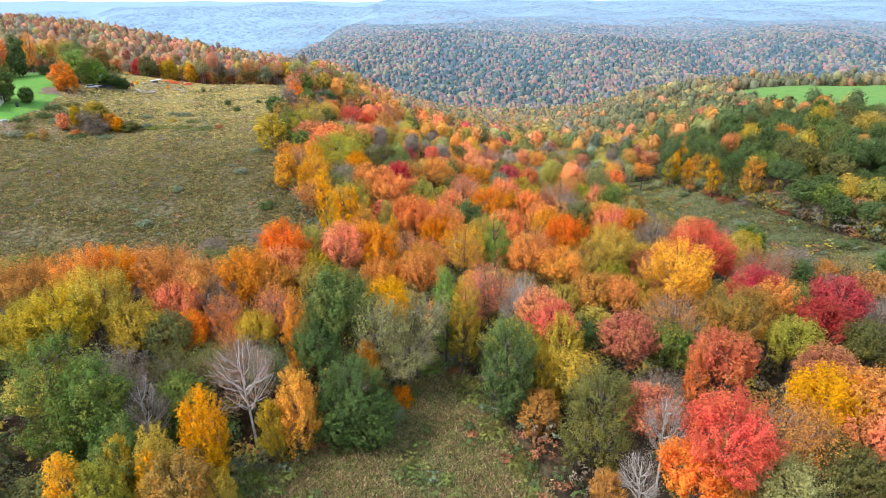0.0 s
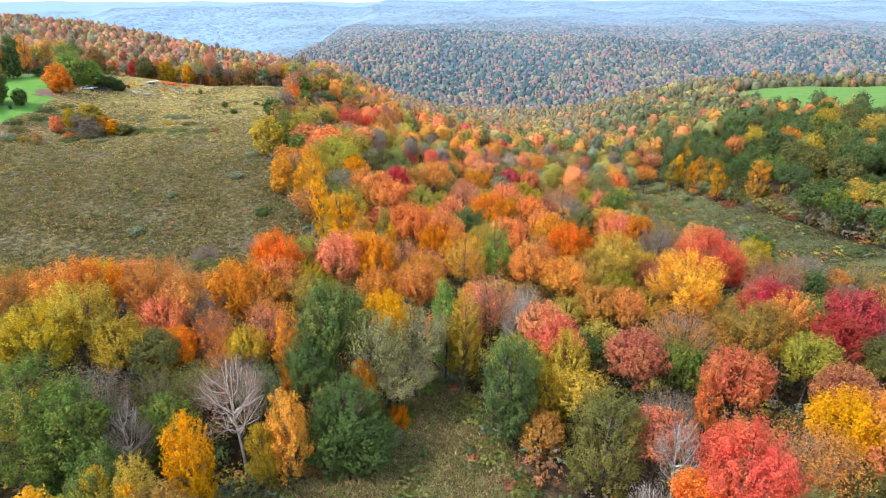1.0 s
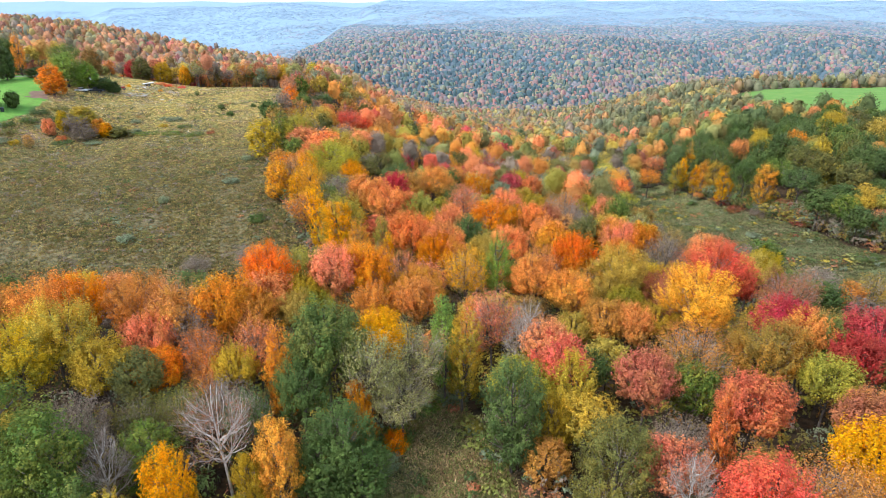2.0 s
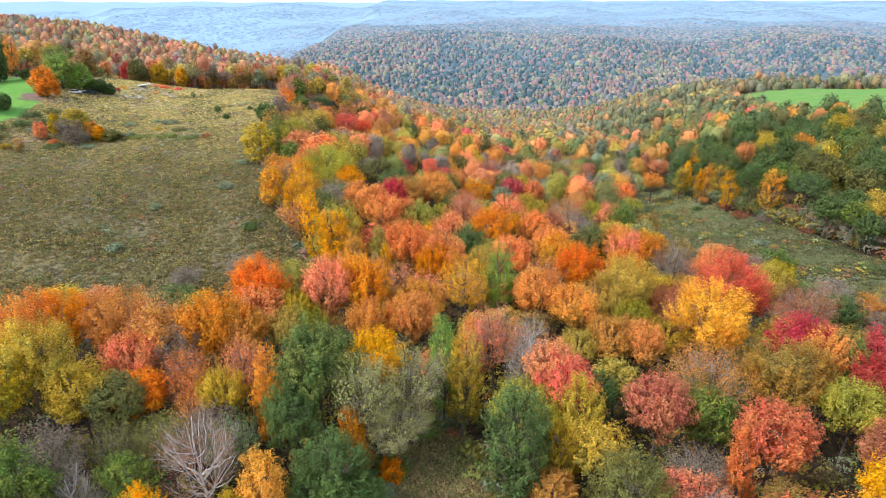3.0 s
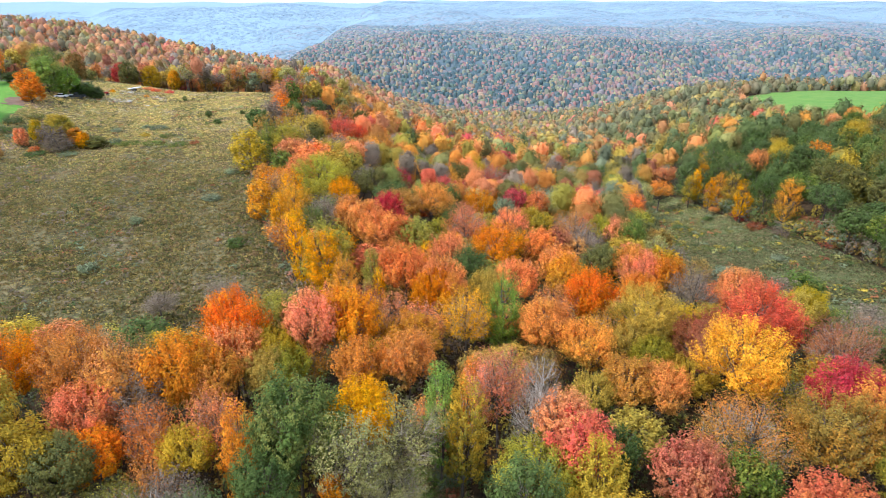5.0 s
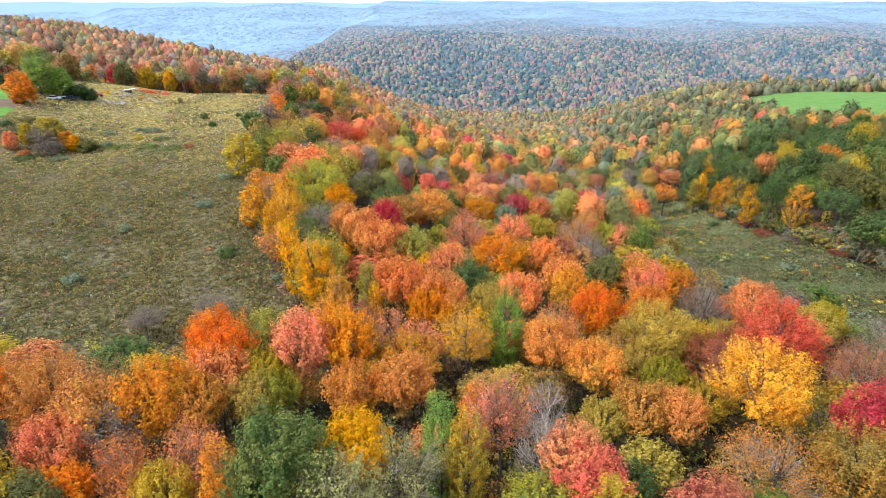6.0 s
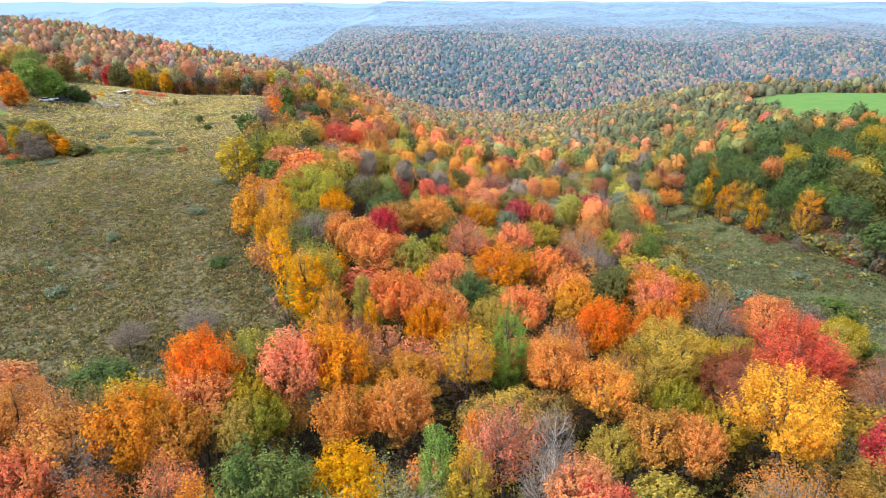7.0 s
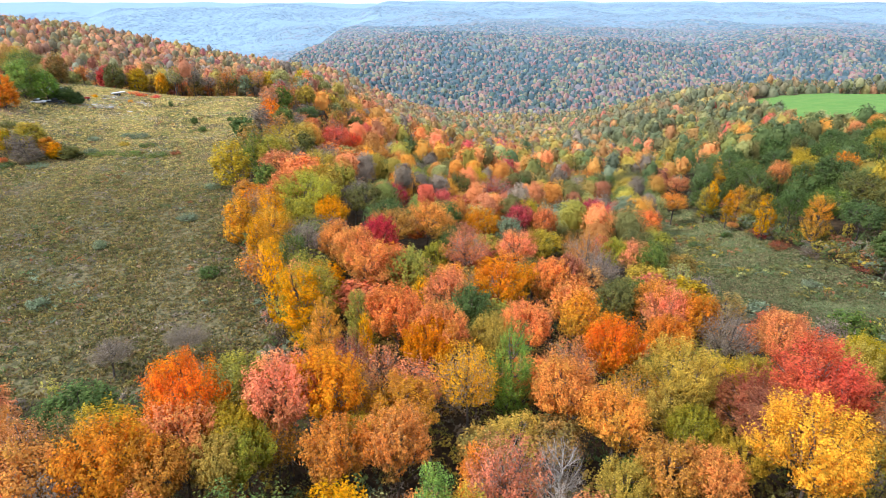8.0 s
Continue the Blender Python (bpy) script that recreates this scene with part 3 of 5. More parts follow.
HILL = {"olive_orange": 5, "orange_brown": 2.5, "coral": 5, "rose": 3, "red": 0.8, "crimson": 0.5, "orange_pale": 3, "yellow_olive": 6, "olive_pale": 3, "olive": 4, "red_brown": 2, "grey": 4, "sage": 1.5, "orange_red": 1.5, "green": 1}


def zone_of(x, y):
    """0 ravine, 1 lower ravine, 2 spur, 3 right bank, 4 hill on the left."""
    z = np.zeros(len(x), int)
    z[(y > 215)] = 1
    z[(x < ravine_axis(y) - 55) & (y > 150) & (x > wood_edge(y) - 6) & (y < 360)] = 2
    z[(x > ravine_axis(y) + 6 - 0.05 * np.maximum(y - 260, 0)) & (y > 85)] = 3
    z[(x < -40) & (y > 290)] = 4
    z[(x < -150)] = 4
    return z


def tints(rs, x, y):
    z = zone_of(x, y)
    c = np.zeros((len(x), 3))
    for i, mixes in enumerate((RAVINE, LOWER, SPUR, BANK, HILL)):
        k = z == i
        if k.any():
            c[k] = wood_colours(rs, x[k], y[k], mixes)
    return c


# ---- trees that stand out one by one ----
tree("round", "orange_brown", -47.1, 64.0, 16.0, 7.0)
tree("round", "orange", -41.5, 65.0, 16.5, 7.1)
tree("round", "gold_green", -37.3, 60.0, 16.5, 6.6)
tree("round", "gold_green", -39.8, 57.0, 16.0, 5.2)
tree("round", "gold_green", -43.2, 56.0, 14.0, 4.9)
tree("tiered", "green", -35.3, 46.5, 16.5, 8.3)
tree("tiered", "green", -30.1, 44.0, 15.0, 7.5)
tree("tiered", "green", -26.8, 41.0, 11.0, 5.0)
tree("sparse", "grey", -30.9, 49.0, 13.0, 4.2)
tree("bare", "grey", -27.1, 46.5, 12.0, 5.5, pale=True)
tree("round", "yellow_olive", -32.5, 58.0, 13.0, 5.4)
tree("round", "olive", -29.5, 57.5, 12.0, 3.6)
tree("bare", "red_brown", -18.6, 50.0, 14.5, 7.3, pale=True)
tree("dense", "gold", -20.8, 44.0, 12.5, 4.8)
tree("dense", "yellow_olive", -23.0, 40.0, 11.0, 4.1)
tree("tall", "gold", -23.5, 39.0, 9.0, 2.8)
tree("tall", "gold", -28.5, 37.0, 11.0, 3.4)
tree("dense", "yellow_green", -26.3, 37.0, 10.0, 4.9)
tree("dense", "yellow_olive", -18.4, 39.0, 7.5, 3.6)
tree("dense", "yellow_olive", -26.1, 40.0, 10.0, 3.4)
tree("dense", "gold", -14.0, 49.0, 10.5, 4.8)
tree("dense", "yellow_olive", -16.0, 48.0, 8.0, 3.2)
tree("sparse", "olive", -26.6, 52.0, 11.0, 4.4)
tree("sparse", "olive", -23.0, 53.0, 11.0, 3.4)
tree("shrub", "coral", -35.9, 41.0, 3.0, 3.4)
tree("oak", "green", -11.1, 59.5, 16.5, 7.5)
tree("oak", "green_dark", -13.3, 56.5, 12.0, 4.7)
tree("dense", "green_dark", -9.1, 51.5, 10.5, 7.7)
tree("dense", "green_dark", -7.0, 50.5, 7.0, 6.1)
tree("dense", "green_dark", -10.5, 50.5, 7.5, 5.5)
tree("sparse", "olive_pale", -6.9, 58.5, 14.0, 5.7)
tree("sparse", "olive_pale", -2.7, 62.0, 13.0, 8.2, pale=True)
tree("sparse", "olive_pale", -3.7, 58.0, 9.0, 6.7)
tree("dense", "orange", -7.9, 56.5, 9.5, 3.3)
tree("shrub", "orange", -4.3, 57.0, 3.0, 2.8)
tree("round", "gold", -6.0, 63.0, 14.0, 3.3)
tree("tall", "green_bright", 0.6, 65.0, 14.5, 3.4)
tree("tall", "gold_green", 2.5, 63.5, 13.5, 4.2)
tree("sparse", "coral", 6.3, 69.0, 14.0, 5.9)
tree("bare", "grey", 9.1, 65.0, 14.0, 2.6, pale=True)
tree("dense", "green_dark", 7.0, 54.0, 14.0, 6.6)
tree("dense", "yellow_olive", 13.5, 58.0, 12.5, 5.7)
tree("dense", "yellow_olive", 10.7, 54.5, 9.5, 4.3)
tree("dense", "orange_brown", 9.9, 52.0, 6.0, 4.9)
tree("dense", "olive", 14.5, 47.0, 12.5, 7.8)
tree("round", "coral", 11.2, 63.0, 13.0, 4.0)
tree("round", "red", 12.8, 61.0, 12.5, 3.6)
tree("round", "red", 38.0, 84.0, 15.5, 9.4)
tree("round", "red_brown", 30.9, 77.0, 13.0, 6.9)
tree("round", "rose", 19.9, 56.5, 13.0, 6.2)
tree("sparse", "orange_pale", 26.4, 62.0, 14.0, 8.2)
tree("round", "rose", 28.0, 52.5, 13.5, 5.1)
tree("tall", "coral", 25.2, 51.0, 11.5, 2.8)
tree("round", "olive_orange", 33.8, 61.0, 14.0, 7.8)
tree("round", "crimson", 38.7, 67.0, 14.0, 4.7)
tree("round", "orange", 39.7, 64.5, 13.5, 4.1)
tree("round", "green", 42.6, 65.0, 12.5, 3.4)
tree("round", "yellow_green", 38.2, 57.5, 12.0, 4.5)
tree("round", "crimson", 45.8, 63.0, 14.5, 6.1)
tree("round", "crimson", 42.4, 60.0, 13.0, 4.6)
tree("round", "olive", 45.1, 56.5, 12.0, 5.0)
tree("round", "red_brown", 36.4, 50.0, 12.5, 6.4)
tree("round", "gold", 33.3, 44.0, 14.0, 5.0)
tree("round", "orange", 36.9, 44.5, 14.0, 4.1)
tree("round", "red", 22.0, 38.5, 15.5, 6.3)
tree("sparse", "orange_pale", 27.7, 41.0, 13.5, 3.6)
tree("sparse", "orange_pale", 30.4, 40.5, 12.5, 5.2)
tree("bare", "grey", 19.6, 43.5, 12.0, 4.5, pale=True)
tree("bare", "grey", 16.7, 39.5, 9.0, 4.5, pale=True)
tree("round", "orange_red", 20.5, 38.5, 10.0, 5.7)
tree("round", "orange", 24.0, 38.0, 8.0, 3.6)
tree("dense", "orange_brown", 14.1, 40.5, 6.0, 3.5)
tree("round", "olive_pale", 26.8, 36.5, 10.5, 5.1)
tree("round", "olive", 32.0, 38.0, 10.5, 4.8)
tree("round", "coral", 36.3, 42.0, 12.0, 2.8)
tree("sparse", "red_brown", 45.3, 78.0, 13.5, 8.1)
tree("round", "yellow_olive", 46.4, 91.0, 12.0, 5.5)
tree("round", "orange", -40.0, 67.7, 15.5, 5.4)
tree("round", "orange_pale", -34.1, 68.7, 15.5, 5.0)
tree("sparse", "orange_pale", -29.7, 68.7, 15.0, 4.4)
tree("round", "orange", -29.0, 67.2, 14.0, 6.0)
tree("sparse", "grey", -26.7, 65.2, 13.0, 4.2)
tree("round", "coral", -30.7, 63.7, 12.5, 3.0)
tree("round", "orange_red", -28.0, 59.7, 11.0, 3.0)
tree("sparse", "coral", -24.5, 62.2, 12.0, 3.3)
tree("sparse", "orange", -23.2, 59.2, 9.0, 3.0)
tree("round", "orange", -23.6, 68.7, 15.0, 4.7)
tree("round", "orange", -21.6, 68.2, 13.0, 3.9)
tree("round", "orange_red", -21.0, 75.7, 15.5, 5.2)
tree("round", "coral", -20.6, 72.7, 13.5, 3.7)
tree("sparse", "olive_pale", -18.8, 77.7, 13.5, 4.6)
tree("round", "yellow_olive", -16.7, 74.2, 12.0, 3.3)
tree("sparse", "coral", -19.2, 63.2, 12.5, 3.1)
tree("tall", "orange", -16.0, 59.7, 13.5, 3.6)
tree("round", "yellow_olive", -20.4, 60.7, 10.5, 3.0)
tree("round", "yellow_olive", -16.9, 71.2, 11.5, 4.1)
tree("round", "coral", -13.1, 77.2, 15.0, 4.1)
tree("round", "orange", -10.0, 78.2, 15.0, 5.4)
tree("round", "orange_pale", -7.6, 71.7, 12.5, 5.4)
tree("round", "orange_pale", -2.9, 73.2, 13.0, 4.9)
tree("sparse", "olive", -27.3, 70.2, 14.0, 3.4)
tree("round", "yellow_olive", -20.8, 77.7, 11.0, 4.5)
tree("round", "yellow_green", -17.7, 79.7, 13.0, 2.2)
tree("sparse", "olive", -16.0, 79.7, 12.0, 2.7)
tree("round", "yellow_green", -15.2, 72.2, 11.0, 4.3)
tree("sparse", "orange_brown", -13.4, 74.7, 10.0, 2.9)
tree("sparse", "orange_brown", -7.4, 81.2, 12.0, 4.5)
tree("tall", "gold", -12.5, 92.2, 13.0, 4.6)
tree("tall", "yellow_green", -8.4, 96.2, 12.5, 3.9)
tree("tall", "gold", -7.7, 92.7, 11.0, 2.2)
tree("sparse", "red_brown", -8.7, 86.7, 11.5, 4.0)
tree("tall", "gold", -19.9, 102.7, 15.0, 4.0)
tree("round", "yellow_green", -15.6, 102.2, 14.5, 7.3)
tree("tall", "gold", -15.4, 98.2, 14.0, 6.1)
tree("tall", "gold", -26.8, 125.2, 14.5, 5.3)
tree("round", "gold", -25.1, 119.7, 13.5, 6.9)
tree("tall", "gold", -27.3, 118.2, 12.0, 3.3)
tree("round", "yellow_green", -24.7, 143.7, 14.5, 11.6)
tree("round", "yellow_green", -23.7, 129.7, 12.0, 6.6)
tree("round", "gold", -19.1, 137.7, 12.0, 6.1)
tree("round", "green", -43.8, 175.7, 12.0, 6.9)
tree("round", "yellow_green", -39.3, 175.7, 13.0, 8.2)
tree("round", "yellow_olive", -39.4, 202.7, 13.0, 9.4)
tree("round", "green_dark", -43.7, 238.2, 11.0, 8.2)
tree("round", "green", -46.1, 278.7, 11.0, 9.8)
tree("round", "olive_orange", -41.7, 282.2, 12.0, 11.3)
tree("round", "red", -31.4, 215.7, 14.0, 10.4)
tree("round", "red", -27.8, 222.7, 12.5, 7.4)
tree("round", "coral", -29.1, 146.7, 13.0, 6.7)
tree("round", "coral", -35.6, 163.7, 13.0, 6.7)
tree("round", "yellow_olive", -29.3, 177.2, 13.0, 9.7)
tree("round", "orange_brown", -23.9, 181.2, 13.5, 8.6)
tree("sparse", "grey", -33.2, 174.2, 13.0, 7.9)
tree("round", "orange_pale", -20.7, 213.2, 14.0, 10.4)
tree("round", "orange", -13.4, 216.2, 13.0, 8.6)
tree("oak", "green_dark", -10.5, 253.2, 13.5, 12.6)
tree("sparse", "grey", -4.5, 248.2, 13.0, 9.6)
tree("round", "olive", -15.5, 152.2, 13.0, 8.0)
tree("round", "crimson", -10.5, 160.2, 13.0, 8.0)
tree("round", "yellow_green", -8.1, 188.2, 13.0, 10.3)
tree("oak", "green_dark", -9.3, 140.7, 13.5, 8.7)
tree("round", "crimson", -9.7, 122.7, 14.0, 5.4)
tree("round", "orange_brown", -8.2, 135.2, 13.0, 8.5)
tree("round", "orange", -2.1, 140.7, 14.5, 9.2)
tree("oak", "green_dark", 1.6, 149.2, 14.0, 6.3)
tree("oak", "green_dark", 2.8, 136.7, 12.0, 4.5)
tree("round", "orange_red", -12.1, 113.7, 14.0, 5.7)
tree("round", "coral", -9.0, 110.7, 13.5, 7.3)
tree("round", "orange", -15.3, 118.2, 13.0, 4.5)
tree("sparse", "grey", -19.4, 118.2, 13.0, 7.1)
tree("round", "green", -20.7, 114.7, 12.0, 4.2)
tree("round", "yellow_green", -3.8, 110.2, 13.5, 6.5)
tree("round", "coral", -6.0, 111.7, 13.0, 4.2)
tree("round", "coral", 1.8, 103.7, 14.0, 5.4)
tree("tall", "gold", -1.9, 104.7, 12.0, 3.2)
tree("round", "coral", -4.3, 94.7, 14.5, 6.7)
tree("round", "coral", 0.4, 91.7, 14.0, 6.7)
tree("round", "orange", -0.7, 89.7, 13.0, 3.8)
tree("oak", "green_dark", 4.1, 99.7, 13.5, 5.9)
tree("round", "yellow_olive", 6.7, 94.7, 12.0, 3.9)
tree("sparse", "gold", 3.6, 83.7, 14.0, 6.1)
tree("tall", "green_bright", 8.4, 86.2, 15.5, 5.2)
tree("round", "orange_red", 9.8, 109.7, 15.0, 8.6)
tree("round", "coral", 10.8, 95.7, 13.5, 5.6)
tree("round", "olive", 14.9, 116.2, 13.0, 3.9)
tree("round", "coral", 16.6, 114.2, 14.0, 4.9)
tree("round", "orange_red", 17.9, 104.2, 13.0, 4.4)
tree("round", "orange", 18.1, 100.2, 13.0, 4.7)
tree("round", "orange_red", 19.4, 90.2, 14.5, 6.3)
tree("sparse", "coral", 14.9, 88.2, 13.0, 3.7)
tree("round", "orange", 12.6, 82.7, 13.5, 5.9)
tree("sparse", "orange_brown", 20.2, 83.7, 12.0, 5.3)
tree("round", "orange", 16.6, 77.2, 13.0, 6.2)
tree("round", "yellow_olive", 24.9, 84.7, 14.5, 7.5)
tree("round", "yellow_olive", 22.4, 81.7, 11.0, 3.9)
tree("round", "yellow_green", 24.1, 78.2, 10.5, 4.2)
tree("round", "orange_brown", 19.9, 72.2, 11.5, 5.9)
tree("round", "orange", 23.2, 70.7, 11.5, 4.6)
tree("round", "yellow_olive", 15.7, 71.7, 10.0, 4.3)
tree("round", "green", 17.9, 73.2, 9.0, 2.5)
tree("round", "orange", 33.5, 101.2, 13.5, 4.4)
tree("round", "coral", 30.2, 102.7, 13.5, 6.8)
tree("round", "orange", 28.3, 97.7, 11.5, 5.8)
tree("round", "olive", 25.8, 109.7, 12.5, 6.0)
tree("round", "orange", 29.7, 107.7, 13.0, 4.1)
tree("sparse", "grey", 35.9, 97.7, 13.0, 7.8)
tree("round", "yellow_olive", 36.0, 90.7, 10.0, 3.9)
tree("round", "red_brown", 31.6, 82.7, 12.0, 8.2)
tree("round", "coral", 41.5, 96.2, 13.5, 5.6)
tree("round", "red", 40.9, 84.2, 11.5, 6.5)
tree("round", "yellow_olive", 49.1, 92.7, 12.0, 4.8)
tree("round", "gold", 30.0, 71.0, 16.5, 8.2)
tree("round", "yellow_olive", 28.0, 76.7, 9.0, 5.5)
tree("round", "yellow_olive", -6.8, 76.2, 10.0, 3.0)
tree("round", "orange_brown", -3.1, 79.7, 11.5, 6.7)
tree("tall", "orange", 3.5, 71.7, 11.0, 3.6)
tree("bare", "grey", 10.9, 72.7, 12.0, 2.7, pale=True)
tree("sparse", "crimson", 15.8, 204.2, 13.5, 12.0)
tree("oak", "green_dark", 23.8, 216.7, 13.0, 10.1)
tree("round", "olive", 5.4, 201.2, 13.0, 7.3)
tree("round", "yellow_olive", 11.8, 215.7, 13.0, 7.3)
tree("round", "orange_pale", 38.6, 257.7, 13.5, 13.5)
tree("oak", "green_dark", 39.8, 221.7, 12.5, 11.5)
tree("round", "yellow_green", 38.5, 214.2, 11.0, 10.4)
tree("oak", "green_dark", 57.2, 236.7, 13.0, 10.8)
tree("round", "crimson", 40.0, 185.2, 13.0, 5.0)
tree("round", "crimson", 38.9, 174.2, 11.0, 4.9)
tree("round", "crimson", 17.8, 160.7, 13.0, 5.2)
tree("round", "coral", 22.9, 159.7, 13.0, 5.4)
tree("round", "yellow_olive", 21.1, 171.2, 13.0, 5.9)
tree("round", "sage", 14.1, 148.7, 12.0, 4.7)
tree("round", "orange", 8.5, 150.2, 13.0, 7.5)
tree("sparse", "coral", 5.4, 130.2, 13.5, 8.6)
tree("round", "coral", 13.6, 133.2, 13.0, 7.5)
tree("round", "yellow_olive", 18.2, 135.2, 13.0, 5.0)
tree("round", "green_dark", 16.3, 137.7, 11.0, 3.5)
tree("oak", "green_dark", 31.9, 174.2, 12.0, 7.4)
tree("round", "coral", 41.8, 161.7, 13.5, 7.5)
tree("round", "coral", 46.6, 164.2, 13.5, 7.9)
tree("sparse", "orange_pale", 26.7, 134.7, 13.0, 9.5)
tree("round", "yellow_green", 31.9, 134.2, 12.0, 5.4)
tree("round", "olive", 38.0, 141.2, 12.0, 7.7)
tree("round", "coral", 35.1, 132.7, 12.0, 6.3)
tree("oak", "green", 37.5, 130.7, 13.0, 5.0)
tree("sparse", "grey", 27.1, 125.7, 12.0, 7.9)
tree("round", "red_brown", 21.5, 122.7, 12.0, 4.0)
tree("round", "yellow_olive", 86.7, 263.2, 13.5, 14.0)
tree("sparse", "olive", 81.2, 252.7, 12.0, 14.0)
tree("round", "coral", 79.2, 229.7, 12.0, 8.2)
tree("round", "orange", 68.8, 204.7, 11.0, 7.9)
tree("tall", "orange", 101.2, 392.2, 14.0, 12.0)
tree("round", "olive_orange", 69.7, 481.2, 13.0, 14.0)
tree("round", "orange", 53.9, 251.7, 13.0, 12.4)
tree("round", "olive", 69.2, 247.7, 13.0, 12.2)
tree("tall", "gold_green", 77.2, 202.2, 12.0, 4.9)
tree("tall", "gold", 79.7, 203.2, 13.0, 4.2)
tree("tall", "gold", 78.7, 191.7, 12.0, 3.6)
tree("tall", "gold", 80.7, 190.2, 13.0, 4.8)
tree("tall", "gold_green", 81.9, 186.2, 12.5, 5.3)
tree("tall", "gold", 80.1, 174.7, 13.0, 5.4)
tree("tall", "gold", 84.0, 161.7, 14.0, 6.7)
tree("round", "yellow_olive", 99.0, 195.2, 15.0, 8.5)
tree("round", "orange", 104.4, 186.2, 15.0, 6.6)
tree("round", "orange_pale", 93.1, 195.2, 15.0, 6.4)
tree("round", "red", 150.1, 293.2, 15.0, 9.5)
tree("oak", "green", 88.1, 163.7, 14.0, 8.8)
tree("oak", "olive", 97.2, 169.2, 15.0, 10.3)
tree("oak", "green_dark", 89.2, 154.7, 13.0, 9.4)
tree("oak", "green_dark", 83.5, 170.7, 14.0, 9.2)
tree("oak", "green_dark", 90.9, 219.2, 15.0, 12.2)
tree("oak", "green_dark", 90.6, 243.2, 15.0, 13.8)
tree("oak", "green_dark", 88.1, 196.2, 15.0, 10.8)
tree("dense", "orange", -132, 221.5, 11, 9.5, where="by the farmyard", grain=(6500, 0.25))
tree("dense", "green_bright", -135, 236, 13.5, 12.5, where="by the farmyard", grain=(6500, 0.25))
tree("dense", "green_bright", -129.5, 239, 10.5, 8, where="by the farmyard", grain=(6500, 0.25))
tree("dense", "green_dark", -125.6, 241.5, 5.5, 8.5, where="by the farmyard", grain=(6500, 0.25))
tree("dense", "green_dark", -122.5, 242.5, 4.5, 6, where="by the farmyard", grain=(6500, 0.25))
tree("dense", "green_dark", -132.8, 200.5, 5.8, 4.6, where="by the farmyard", grain=(6500, 0.25))
tree("dense", "green", -138.5, 198.5, 15, 10, where="by the farmyard", grain=(6500, 0.25))
tree("sparse", "grey", -139, 228, 6, 4, where="by the farmyard")
tree("dense", "green_dark", -152, 246, 4, 9, where="by the farmyard", grain=(6500, 0.25))
tree("dense", "coral", -166, 232, 17, 15, where="by the farmyard", grain=(6500, 0.25))
tree("dense", "orange_red", -172, 246, 16, 13, where="by the farmyard", grain=(6500, 0.25))
tree("tall", "orange", -160, 250, 17, 5, where="by the farmyard")
tree("dense", "green_dark", -158, 238, 13, 7, where="by the farmyard", grain=(6500, 0.25))
tree("dense", "green_dark", -172, 262, 16, 12, where="by the farmyard", grain=(6500, 0.25))
tree("oak", "green", -150, 262, 13, 12, where="by the farmyard")
tree("dense", "yellow_olive", -160, 275, 15, 11, where="by the farmyard", grain=(6500, 0.25))
tree("dense", "olive_orange", -150, 282, 13, 9, where="by the farmyard", grain=(6500, 0.25))
tree("dense", "crimson", -146, 309, 12, 8, where="by the farmyard", grain=(6500, 0.25))
tree("dense", "olive", -138, 300, 12, 9, where="by the farmyard", grain=(6500, 0.25))
tree("dense", "yellow_olive", -130, 303, 11, 9, where="by the farmyard", grain=(6500, 0.25))
tree("dense", "gold", -119, 301, 10, 6, where="by the farmyard", grain=(6500, 0.25))
tree("dense", "grey", -110, 190, 5.5, 6, where="in the weedy field", grain=(9000, 0.10))
tree("dense", "orange", -101, 189, 5.5, 4.5, where="in the weedy field", grain=(6500, 0.25))
tree("shrub", "green_dark", -122, 190, 2.4, 6, where="in the weedy field")
tree("shrub", "green_dark", -125, 184, 2, 6, where="in the weedy field")
tree("shrub", "olive", -121, 179, 1.8, 6, where="in the weedy field")
tree("shrub", "green_dark", -124, 199, 2.6, 6, where="in the weedy field")
tree("shrub", "olive", -122, 206, 2.4, 6, where="in the weedy field")
tree("shrub", "sage", -117, 188, 2, 6, where="in the weedy field")
tree("shrub", "green_dark", -106, 178, 1.6, 6, where="in the weedy field")
tree("shrub", "sage", -99, 180, 1.4, 6, where="in the weedy field")
tree("dense", "gold_green", -107, 192, 8, 8.5, where="in the weedy field", grain=(6500, 0.25))
tree("dense", "grey", -106, 186, 6.5, 9, where="in the weedy field", grain=(9000, 0.10))
tree("dense", "grey", -102.5, 183, 4.5, 9, where="in the weedy field", grain=(9000, 0.10))
tree("dense", "gold", -98, 187, 5, 4, where="in the weedy field", grain=(6500, 0.25))
tree("dense", "olive", -94.5, 187, 3.6, 6, where="in the weedy field", grain=(6500, 0.25))
tree("dense", "coral", -112, 183, 5.5, 4, where="in the weedy field", grain=(6500, 0.25))
tree("shrub", "coral", -108, 180.5, 2, 3.5, where="in the weedy field")
tree("dense", "gold_green", -110.5, 187.5, 7, 4, where="in the weedy field", grain=(6500, 0.25))
tree("shrub", "sage", -112, 196, 3, 9, where="in the weedy field")
tree("shrub", "green_dark", -118, 194, 2.4, 8, where="in the weedy field")
tree("shrub", "yellow_olive", -115.5, 172, 2, 3, where="in the weedy field")
tree("dense", "orange_brown", -111.5, 172, 4, 3, where="in the weedy field")
tree("shrub", "sage", -119, 171, 2.4, 5, where="in the weedy field")
tree("shrub", "sage", -56.5, 110, 2, 3.2, where="in the weedy field")
tree("shrub", "sage", -58.5, 131, 2, 2.6, where="in the weedy field")
